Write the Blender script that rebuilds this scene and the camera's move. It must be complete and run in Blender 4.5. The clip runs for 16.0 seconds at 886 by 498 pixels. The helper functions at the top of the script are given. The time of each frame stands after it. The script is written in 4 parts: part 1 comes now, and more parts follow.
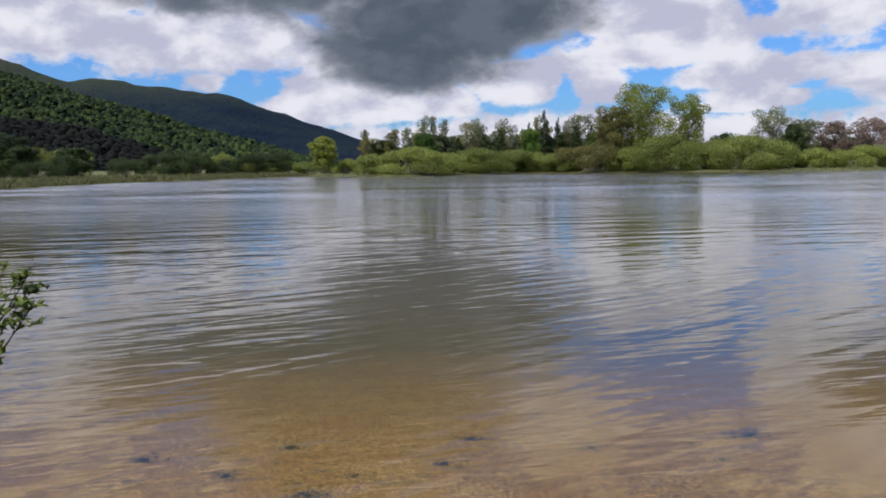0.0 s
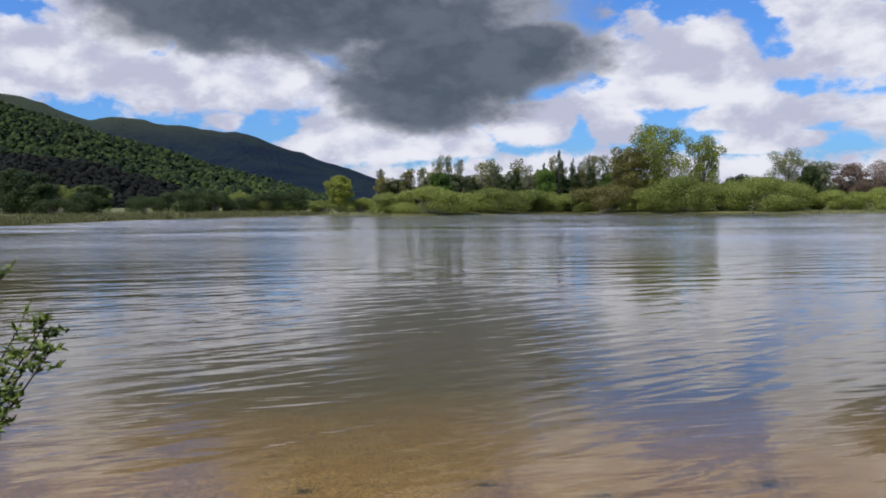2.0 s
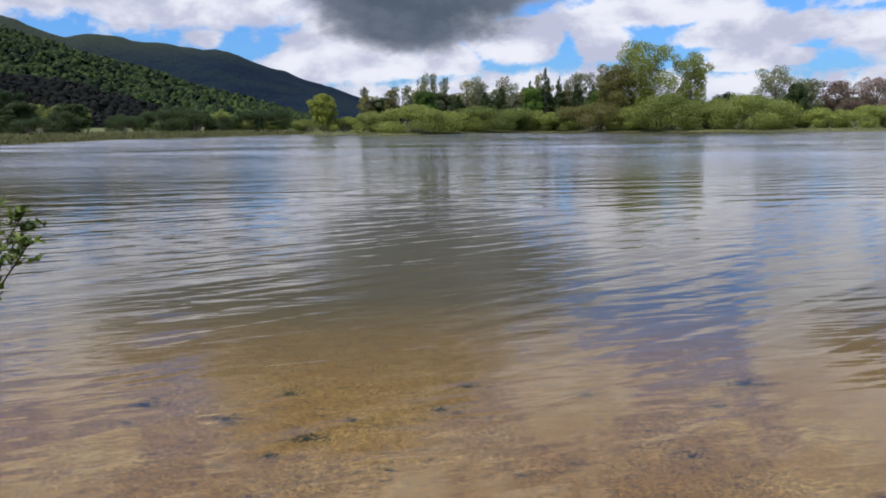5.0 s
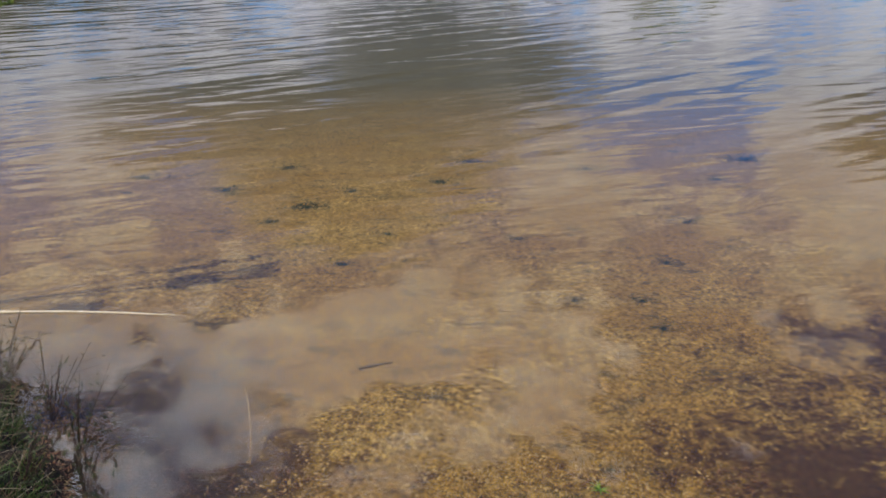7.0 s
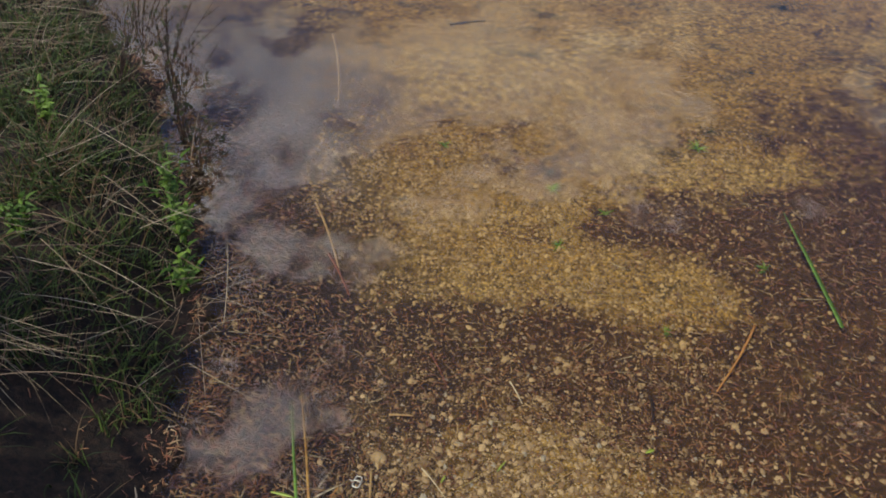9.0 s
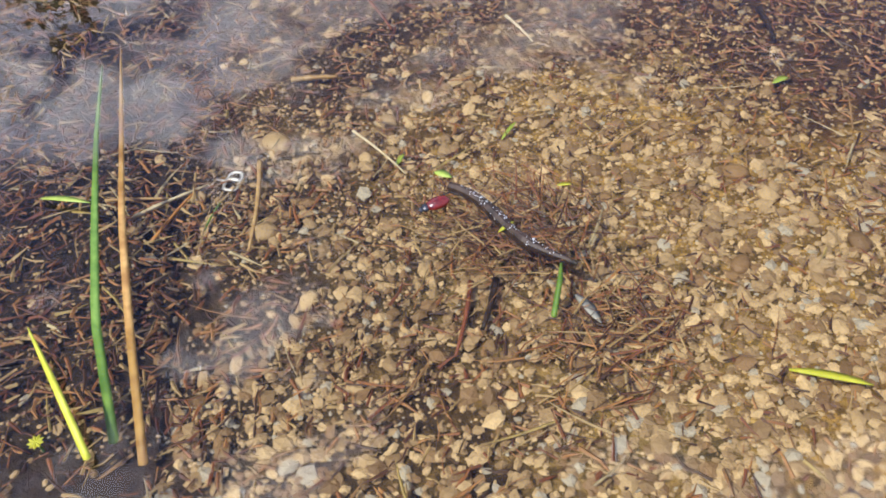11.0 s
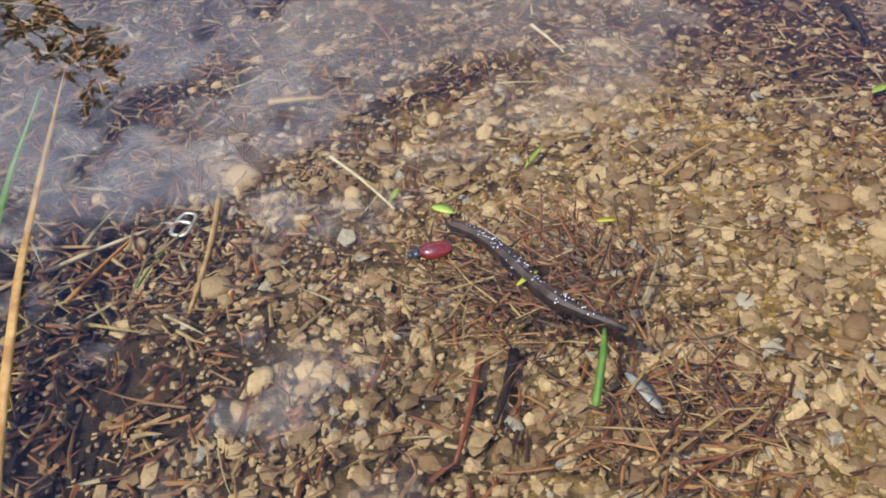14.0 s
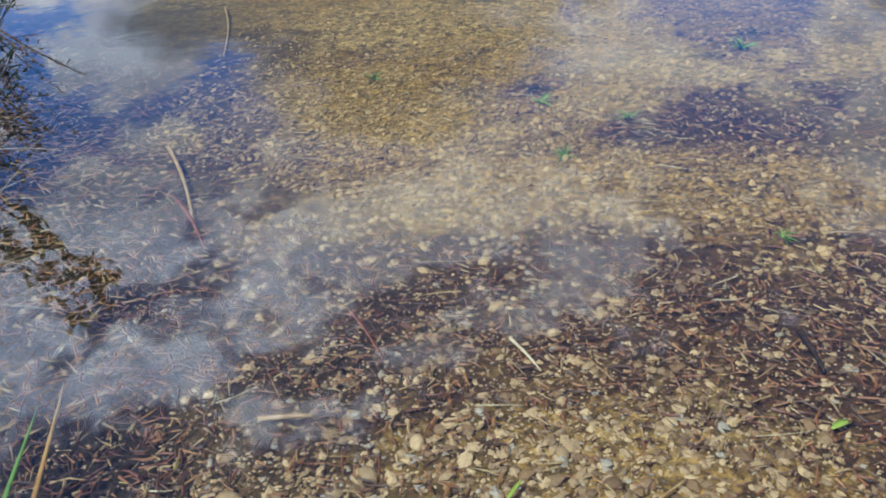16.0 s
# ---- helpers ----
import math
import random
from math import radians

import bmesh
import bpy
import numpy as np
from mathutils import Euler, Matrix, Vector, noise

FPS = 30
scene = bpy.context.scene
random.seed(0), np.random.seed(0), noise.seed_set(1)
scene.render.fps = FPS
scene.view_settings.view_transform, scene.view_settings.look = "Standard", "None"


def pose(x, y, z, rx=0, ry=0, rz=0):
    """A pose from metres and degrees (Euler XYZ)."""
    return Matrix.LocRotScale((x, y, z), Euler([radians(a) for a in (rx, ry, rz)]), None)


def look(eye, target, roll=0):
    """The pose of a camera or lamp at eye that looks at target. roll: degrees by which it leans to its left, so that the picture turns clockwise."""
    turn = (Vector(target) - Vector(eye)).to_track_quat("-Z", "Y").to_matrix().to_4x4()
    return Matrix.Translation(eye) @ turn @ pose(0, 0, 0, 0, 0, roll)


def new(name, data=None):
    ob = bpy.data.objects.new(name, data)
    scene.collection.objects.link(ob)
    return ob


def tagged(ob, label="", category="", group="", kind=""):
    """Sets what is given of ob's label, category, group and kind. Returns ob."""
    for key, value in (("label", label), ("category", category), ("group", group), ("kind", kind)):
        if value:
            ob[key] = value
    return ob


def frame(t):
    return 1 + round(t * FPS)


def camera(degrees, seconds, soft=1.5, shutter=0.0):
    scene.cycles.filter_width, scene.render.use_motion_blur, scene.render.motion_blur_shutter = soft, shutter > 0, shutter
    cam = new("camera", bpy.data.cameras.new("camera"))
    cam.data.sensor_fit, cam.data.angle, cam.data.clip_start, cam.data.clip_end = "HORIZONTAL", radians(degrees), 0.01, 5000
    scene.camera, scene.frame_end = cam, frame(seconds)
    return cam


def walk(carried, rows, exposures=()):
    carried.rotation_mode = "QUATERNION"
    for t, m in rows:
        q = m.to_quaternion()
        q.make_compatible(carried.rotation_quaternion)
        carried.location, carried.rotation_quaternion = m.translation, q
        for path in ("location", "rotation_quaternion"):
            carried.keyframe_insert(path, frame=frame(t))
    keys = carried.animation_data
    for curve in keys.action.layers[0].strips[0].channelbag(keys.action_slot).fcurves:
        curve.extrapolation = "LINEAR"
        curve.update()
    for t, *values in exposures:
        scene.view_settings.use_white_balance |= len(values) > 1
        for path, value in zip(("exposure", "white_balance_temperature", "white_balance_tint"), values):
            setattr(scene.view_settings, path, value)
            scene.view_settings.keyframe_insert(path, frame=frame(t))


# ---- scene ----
cam = camera(56.2, 16.0, soft=1.8)
PATH = [
    (0, (0.024, -0.091, 1.846), (0.017, 1.899, 1.644), -0.8),
    (0.5, (0.015, -0.097, 1.856), (-0.011, 1.894, 1.673), -0.9),
    (1, (0.012, -0.125, 1.869), (-0.033, 1.868, 1.704), -0.9),
    (1.5, (0.016, -0.141, 1.882), (-0.038, 1.854, 1.746), -0.7),
    (2, (0.016, -0.103, 1.882), (-0.025, 1.893, 1.774), -0.4),
    (2.5, (0.015, -0.12, 1.888), (-0.018, 1.877, 1.788), -0.2),
    (3, (0.016, -0.113, 1.884), (-0.019, 1.884, 1.78), -0.2),
    (3.2, (0.019, -0.097, 1.872), (-0.014, 1.9, 1.763), -0.3),
    (5.5, (0.044, -0.099, 1.717), (0.042, 1.863, 1.329), -0.6),
    (6, (0.073, -0.097, 1.664), (0.065, 1.842, 1.173), -1.0),
    (6.5, (0.071, -0.089, 1.629), (0.067, 1.813, 1.011), -0.8),
    (7, (0.076, -0.085, 1.561), (0.052, 1.764, 0.798), -0.6),
    (7.5, (0.075, -0.105, 1.494), (-0.031, 1.667, 0.574), -0.2),
    (8, (0.083, -0.147, 1.416), (-0.127, 1.536, 0.355), 0.1),
    (8.5, (0.064, -0.175, 1.341), (-0.217, 1.403, 0.144), -0.3),
    (9, (0.009, -0.136, 1.26), (-0.16, 1.376, -0.039), 0.6),
    (9.5, (-0.01, -0.094, 1.152), (-0.046, 1.337, -0.244), -0.5),
    (10, (-0.004, -0.013, 0.982), (-0.112, 1.311, -0.513), -0.9),
    (10.1, (0.006, 0.012, 0.952), (-0.106, 1.309, -0.565), -0.8),
    (10.2, (-0.003, 0.029, 0.874), (-0.091, 1.343, -0.63), 0.0),
    (12.3, (-0.009, 0.291, 0.352), (-0.173, 1.631, -1.124), -10.6),
    (12.5, (-0.009, 0.281, 0.352), (-0.18, 1.711, -1.035), -5.2),
    (13, (0.008, 0.281, 0.355), (-0.178, 1.736, -1.004), -5.4),
    (13.5, (0.015, 0.293, 0.351), (-0.146, 1.737, -1.024), -9.0),
    (14, (0.009, 0.28, 0.345), (-0.183, 1.699, -1.05), -7.3),
    (14.5, (0.005, 0.277, 0.351), (-0.175, 1.69, -1.053), -2.9),
    (15, (0.003, 0.281, 0.366), (-0.174, 1.723, -1.008), -5.8),
    (15.5, (0.008, 0.289, 0.378), (-0.144, 1.785, -0.94), -3.0),
    (16, (0.015, 0.317, 0.448), (-0.117, 2.035, -0.567), -4.4),
]
walk(cam, [(t, look(eye, target, roll)) for t, eye, target, roll in PATH],
     exposures=[(0, -0.42, 6420, 10), (5.5, -0.32, 6300, 9), (7.5, -0.36, 6400, 10), (9, -0.42, 6500, 11), (10.2, -0.02, 6300, 12),
                (12.3, 0.42, 6050, 12), (14, 0.16, 6000, 11), (15, 0.12, 6000, 10), (16, 0.14, 5250, 2)])

# ---- world: broken cumulus over a blue sky, and one sun from behind on the left ----
SUN_AZ, SUN_EL = 230.0, 57.0        # compass degrees from +y to the right


class Graph:
    """Short helper for node trees."""

    def __init__(self, tree):
        self.tree, self.n, self.l = tree, tree.nodes, tree.links

    def node(self, kind, inputs=(), **props):
        nd = self.n.new(kind)
        for k, v in props.items():
            setattr(nd, k, v)
        for k, v in dict(inputs).items():
            self.put(nd.inputs[k], v)
        return nd

    def put(self, socket, v):
        if hasattr(v, "is_output"):
            self.l.new(v, socket)
        else:
            socket.default_value = v

    def math(self, op, a, b=0.0, c=0.0, clamp=False):
        nd = self.n.new("ShaderNodeMath")
        nd.operation, nd.use_clamp = op, clamp
        for s, v in zip(nd.inputs, (a, b, c)):
            self.put(s, v)
        return nd.outputs[0]

    def ramp(self, v, lo, hi, a=0.0, b=1.0):
        nd = self.n.new("ShaderNodeMapRange")
        nd.interpolation_type = "SMOOTHSTEP"
        for k, s in zip(("Value", "From Min", "From Max", "To Min", "To Max"), (v, lo, hi, a, b)):
            self.put(nd.inputs[k], s)
        return nd.outputs[0]

    def mix(self, f, a, b, blend="MIX"):
        nd = self.n.new("ShaderNodeMix")
        nd.data_type, nd.blend_type = "RGBA", blend
        for i, v in ((0, f), (6, a), (7, b)):
            if isinstance(v, tuple) and len(v) == 3:
                v = (*v, 1.0)
            self.put(nd.inputs[i], v)
        return nd.outputs[2]

    def noise(self, vec, scale, detail=4.0, rough=0.55, distort=0.0):
        nd = self.node("ShaderNodeTexNoise", {"Vector": vec, "Scale": scale, "Detail": detail, "Roughness": rough, "Distortion": distort})
        return nd.outputs["Fac"]

    def mapped(self, vec, loc=(0, 0, 0), rot=(0, 0, 0), scale=(1, 1, 1)):
        return self.node("ShaderNodeMapping", {"Vector": vec, "Location": loc, "Rotation": [radians(a) for a in rot], "Scale": scale}).outputs[0]


def build_world():
    world = bpy.data.worlds.new("sky")
    scene.world = world
    world.use_nodes = True
    g = Graph(world.node_tree)
    g.n.clear()
    gen = g.node("ShaderNodeTexCoord").outputs["Generated"]
    xyz = g.node("ShaderNodeSeparateXYZ", {0: gen}).outputs
    az = g.math("ARCTAN2", xyz[0], xyz[1])
    el = g.math("ARCSINE", xyz[2])
    sky = g.node("ShaderNodeTexSky", sky_type="NISHITA", sun_disc=False, sun_elevation=radians(SUN_EL), sun_rotation=radians(SUN_AZ)).outputs[0]
    blue = g.mix(1.0, sky, (0.062, 0.115, 0.205), "MULTIPLY")
    stretched = g.mapped(gen, scale=(1, 1, 1.7))
    puffs = g.noise(stretched, 9.0, 8.0, 0.56, 0.15)
    fine = g.noise(stretched, 26.0, 6.0, 0.6)
    broad = g.noise(g.mapped(gen, loc=(3.1, 0.4, 1.3), scale=(1, 1, 1.5)), 3.2, 5.0, 0.5)
    cell = g.node("ShaderNodeTexVoronoi", {"Vector": g.mapped(g.node("ShaderNodeVectorMath", {0: g.node("ShaderNodeTexNoise", {"Vector": stretched, "Scale": 14.0, "Detail": 4.0}).outputs["Color"], 1: (0.06, 0.06, 0.06), 2: stretched}, operation="MULTIPLY_ADD").outputs[0], scale=(1, 1, 1)), "Scale": 15.0, "Smoothness": 0.6}, feature="SMOOTH_F1").outputs["Distance"]
    warp = g.math("ADD", g.math("MULTIPLY_ADD", puffs, 0.75, g.math("MULTIPLY_ADD", fine, 0.5, -0.50)), g.math("MULTIPLY", cell, -0.28))

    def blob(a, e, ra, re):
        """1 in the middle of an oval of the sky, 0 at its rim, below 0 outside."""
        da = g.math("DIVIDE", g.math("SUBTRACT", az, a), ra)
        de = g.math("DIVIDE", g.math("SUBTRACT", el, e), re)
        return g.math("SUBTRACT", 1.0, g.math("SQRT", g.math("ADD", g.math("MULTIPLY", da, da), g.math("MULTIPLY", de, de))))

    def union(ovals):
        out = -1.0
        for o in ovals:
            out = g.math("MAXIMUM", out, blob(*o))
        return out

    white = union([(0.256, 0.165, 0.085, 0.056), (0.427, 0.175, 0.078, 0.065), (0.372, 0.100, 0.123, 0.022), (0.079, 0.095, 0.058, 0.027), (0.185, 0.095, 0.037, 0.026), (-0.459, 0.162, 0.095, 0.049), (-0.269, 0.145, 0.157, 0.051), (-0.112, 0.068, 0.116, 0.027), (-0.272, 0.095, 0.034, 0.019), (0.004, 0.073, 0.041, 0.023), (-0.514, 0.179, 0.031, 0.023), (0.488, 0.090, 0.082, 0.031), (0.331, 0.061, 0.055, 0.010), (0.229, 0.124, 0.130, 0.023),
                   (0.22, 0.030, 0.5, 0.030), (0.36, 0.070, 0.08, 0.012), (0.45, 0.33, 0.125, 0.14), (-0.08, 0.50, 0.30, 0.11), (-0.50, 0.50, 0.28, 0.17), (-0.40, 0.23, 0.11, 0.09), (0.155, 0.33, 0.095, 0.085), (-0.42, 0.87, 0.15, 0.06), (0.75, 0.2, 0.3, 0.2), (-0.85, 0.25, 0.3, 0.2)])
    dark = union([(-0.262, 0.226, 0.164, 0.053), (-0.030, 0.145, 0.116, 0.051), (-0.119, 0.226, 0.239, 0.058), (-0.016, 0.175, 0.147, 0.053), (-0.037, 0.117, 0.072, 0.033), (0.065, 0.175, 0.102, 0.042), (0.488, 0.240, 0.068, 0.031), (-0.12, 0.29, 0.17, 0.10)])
    high = g.ramp(el, 0.95, 1.08)                                  # away from the horizon the cover is left to chance
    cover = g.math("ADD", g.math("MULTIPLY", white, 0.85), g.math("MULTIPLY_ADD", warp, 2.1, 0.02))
    chance = g.math("ADD", g.math("MULTIPLY_ADD", broad, 2.6, -1.22), g.math("MULTIPLY", warp, 0.7))
    back = g.ramp(xyz[1], 0.38, 0.52, 1.0, 0.0)
    loose = g.math("MAXIMUM", high, back)
    cover = g.math("ADD", g.math("MULTIPLY", cover, g.math("SUBTRACT", 1.0, loose)), g.math("MULTIPLY", chance, loose))
    overhead = g.ramp(el, 0.30, 0.6)                               # seen from right below, edges are ragged and thin
    cover = g.math("ADD", cover, g.math("MULTIPLY", g.math("MULTIPLY_ADD", broad, 1.3, g.math("MULTIPLY_ADD", warp, 2.6, -0.68)), overhead))
    thin = g.math("MULTIPLY_ADD", overhead, 0.34, 0.15)
    cover = g.math("SUBTRACT", cover, g.ramp(el, 0.20, 0.30, 0.0, 0.14))   # the higher clouds stand further apart
    cloud = g.ramp(cover, g.math("MULTIPLY", thin, -1.0), thin)
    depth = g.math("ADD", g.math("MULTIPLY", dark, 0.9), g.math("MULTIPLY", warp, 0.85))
    gloom = g.ramp(depth, -0.26, 0.10)
    under = g.noise(g.mapped(stretched, loc=(0.012, 0.0, 0.035)), 9.0, 8.0, 0.56, 0.15)
    relief = g.math("ADD", g.math("SUBTRACT", puffs, under), g.math("MULTIPLY", g.math("SUBTRACT", cell, 0.35), 0.22))
    shade = g.ramp(g.math("ADD", relief, g.math("MULTIPLY_ADD", fine, 0.30, -0.15)), -0.13, 0.17)
    # cumulus seen from further below is lit through and shines brighter
    bright = g.math("MULTIPLY", g.ramp(el, 0.36, 0.66, 1.0, 2.4), g.math("MULTIPLY_ADD", g.ramp(az, -0.42, -0.12, 0.55, 0.0), g.ramp(el, 0.34, 0.5), 1.0))
    lit = g.mix(1.0, g.mix(shade, (1.08, 1.08, 1.17), (0.66, 0.68, 0.86)), g.node("ShaderNodeCombineColor", {0: bright, 1: bright, 2: bright}).outputs[0], "MULTIPLY")
    col = g.mix(cloud, blue, lit)
    belly = g.mix(g.ramp(g.math("MULTIPLY_ADD", relief, 0.9, depth), -0.10, 0.42), (0.44, 0.46, 0.54), (0.115, 0.145, 0.195))
    belly = g.mix(g.ramp(g.math("ADD", fine, relief), 0.35, 0.75, 0.0, 0.35), belly, (0.26, 0.295, 0.37))
    col = g.mix(gloom, col, belly)
    out = g.node("ShaderNodeOutputWorld")
    bg = g.node("ShaderNodeBackground", {"Color": col, "Strength": 1.0})
    g.l.new(bg.outputs[0], out.inputs[0])


build_world()
sun = new("sun", bpy.data.lights.new("sun", "SUN"))
sun.data.energy, sun.data.angle, sun.data.color = 4.6, radians(0.55), (1.0, 0.94, 0.84)
_az, _el = radians(SUN_AZ), radians(SUN_EL)
sun.matrix_basis = look((math.sin(_az) * math.cos(_el) * 60, math.cos(_az) * math.cos(_el) * 60, math.sin(_el) * 60), (0, 0, 0))


# ---- materials ----
def material(name):
    m = bpy.data.materials.new(name)
    m.use_nodes = True
    g = Graph(m.node_tree)
    g.n.clear()
    return m, g


def finish(g, shader):
    g.l.new(shader, g.node("ShaderNodeOutputMaterial").inputs["Surface"])


def principled(g, color, rough=0.8, normal=None, spec=0.3, metal=0.0):
    nd = g.node("ShaderNodeBsdfPrincipled", {"Base Color": (*color, 1) if isinstance(color, tuple) and len(color) == 3 else color, "Roughness": rough, "Specular IOR Level": spec, "Metallic": metal})
    if normal is not None:
        g.l.new(normal, nd.inputs["Normal"])
    return nd.outputs[0]


def bump(g, height, distance, strength=1.0):
    return g.node("ShaderNodeBump", {"Height": height, "Distance": distance, "Strength": strength}).outputs[0]


def leafy(name, dark, light, dry=None, dry_share=0.0, glow=0.35, rough=0.55, spec=0.3):
    """Leaves, needles and blades: each island takes its own tone; some light passes through."""
    m, g = material(name)
    geo = g.node("ShaderNodeNewGeometry")
    r = geo.outputs["Random Per Island"]
    pos = geo.outputs["Position"]
    tone = g.math("ADD", g.math("MULTIPLY", r, 0.6), g.math("MULTIPLY", g.noise(pos, 0.55, 3.0), 0.45))
    tone = g.math("ADD", tone, g.math("MULTIPLY_ADD", g.node("ShaderNodeObjectInfo").outputs["Random"], 0.4, -0.2))
    col = g.mix(g.ramp(tone, 0.2, 0.85), dark, light)
    if dry:
        r2 = g.node("ShaderNodeTexWhiteNoise", {"W": r}, noise_dimensions="1D").outputs["Value"]
        col = g.mix(g.math("LESS_THAN", r2, dry_share), col, dry)
    back = g.node("ShaderNodeBsdfTranslucent", {"Color": col}).outputs[0]
    mixed = g.node("ShaderNodeMixShader", {0: glow, 1: principled(g, col, rough, spec=spec), 2: back}).outputs[0]
    finish(g, mixed)
    return m


def barky(name, a, b, scale=30.0, rough=0.85, depth=0.004):
    m, g = material(name)
    obj = g.node("ShaderNodeTexCoord").outputs["Object"]
    n = g.noise(g.mapped(obj, scale=(1, 1, 0.3)), scale, 5.0, 0.6)
    finish(g, principled(g, g.mix(g.ramp(n, 0.3, 0.7), a, b), rough, bump(g, n, depth)))
    return m


def ground_material():
    m, g = material("lake_bed_and_soil")
    pos = g.node("ShaderNodeNewGeometry").outputs["Position"]
    xyz = g.node("ShaderNodeSeparateXYZ", {0: pos}).outputs
    grain = g.noise(pos, 70.0, 9.0, 0.75)
    grit = g.node("ShaderNodeTexVoronoi", {"Vector": pos, "Scale": 62.0, "Randomness": 1.0}).outputs
    blotch = g.noise(g.mapped(pos, scale=(0.75, 1.3, 1)), 2.3, 6.0, 0.62)
    weed = g.noise(g.mapped(pos, loc=(7.3, 2.1, 0), scale=(0.8, 1.5, 1)), 5.5, 5.0, 0.68)
    rot = g.noise(g.mapped(pos, loc=(1.2, 0, 4.0)), 1.9, 5.0, 0.6)
    sand = g.mix(g.ramp(grain, 0.3, 0.72), (0.115, 0.058, 0.013), (0.335, 0.197, 0.048))
    pebble = g.mix(g.node("ShaderNodeSeparateColor", {0: grit["Color"]}).outputs[0], (0.13, 0.070, 0.019), (0.37, 0.238, 0.074))
    bed = g.mix(g.ramp(blotch, 0.42, 0.62), sand, pebble)
    speck = g.noise(g.mapped(pos, loc=(3, 9, 0)), 30.0, 5.0, 0.7)
    bed = g.mix(g.ramp(speck, 0.52, 0.70, 0.0, 0.6), bed, (0.075, 0.045, 0.02))
    bed = g.mix(g.ramp(g.math("MULTIPLY_ADD", speck, 0.35, weed), 0.73, 0.90, 0.0, 0.75), bed, (0.05, 0.04, 0.02))
    chip = g.node("ShaderNodeSeparateColor", {0: g.node("ShaderNodeTexVoronoi", {"Vector": g.mapped(pos, scale=(1, 1, 1)), "Scale": 190.0}).outputs["Color"]}).outputs[1]
    flake = g.node("ShaderNodeSeparateColor", {0: g.node("ShaderNodeTexVoronoi", {"Vector": g.mapped(pos, rot=(0, 0, 40), scale=(1, 1, 1)), "Scale": 85.0}).outputs["Color"]}).outputs[0]
    chip = g.math("MULTIPLY", g.ramp(chip, 0.0, 1.0, 0.6, 1.5), g.ramp(flake, 0.0, 1.0, 0.68, 1.35))
    bed = g.mix(1.0, bed, g.node("ShaderNodeCombineColor", {0: chip, 1: chip, 2: chip}).outputs[0], "MULTIPLY")
    # red-brown plant litter lies in ragged patches
    share = g.node("ShaderNodeAttribute", attribute_name="litter").outputs["Fac"]
    ragged = g.math("ADD", share, g.math("ADD", g.math("MULTIPLY_ADD", speck, 2.2, -1.1), g.math("ADD", g.math("MULTIPLY_ADD", g.noise(pos, 9.0, 4.0, 0.65), 1.6, -0.8), g.math("MULTIPLY_ADD", grain, 0.8, -0.4))))
    bed = g.mix(g.ramp(ragged, 0.25, 0.85, 0.0, 0.90), bed, g.mix(g.ramp(grain, 0.3, 0.75), (0.009, 0.005, 0.003), (0.095, 0.037, 0.014)))
    # black mud and rot along the bank's foot, painted darker for the shade there
    foot = g.math("ADD", g.math("MULTIPLY_ADD", xyz[1], 0.34, xyz[0]), g.math("MULTIPLY_ADD", rot, 0.55, 0.06))
    mud = g.math("MULTIPLY", g.ramp(foot, 0.22, 0.80, 0.94, 0.0), g.ramp(xyz[1], 2.2, 3.6, 1.0, 0.0))
    bed = g.mix(mud, bed, g.mix(grain, (0.010, 0.008, 0.007), (0.055, 0.034, 0.022)))
    # silt and algae further out; the deep water's darkening is put into their colour
    wob = g.math("MULTIPLY_ADD", g.noise(pos, 0.5, 3.0), 3.0, xyz[1])
    bed = g.mix(g.ramp(wob, 6.0, 15.0), bed, g.mix(g.noise(pos, 3.0, 4.0), (0.06, 0.045, 0.012), (0.12, 0.088, 0.026)))
    # soil and meadow above the water line
    soil = g.mix(g.ramp(grain, 0.35, 0.7), (0.006, 0.005, 0.003), (0.034, 0.019, 0.010))
    meadow = g.mix(g.ramp(g.noise(pos, 0.35, 6.0, 0.6), 0.35, 0.65), (0.07, 0.085, 0.025), (0.16, 0.155, 0.05))
    land = g.mix(g.ramp(xyz[1], 8.0, 20.0), soil, meadow)
    col = g.mix(g.ramp(g.math("MULTIPLY_ADD", grain, 0.02, xyz[2]), 0.0, 0.04), bed, land)
    finish(g, principled(g, col, 0.85, bump(g, g.math("ADD", grain, g.math("MULTIPLY", g.noise(pos, 240.0, 3.0, 0.6), 0.6)), 0.004, 0.9), 0.25))
    return m


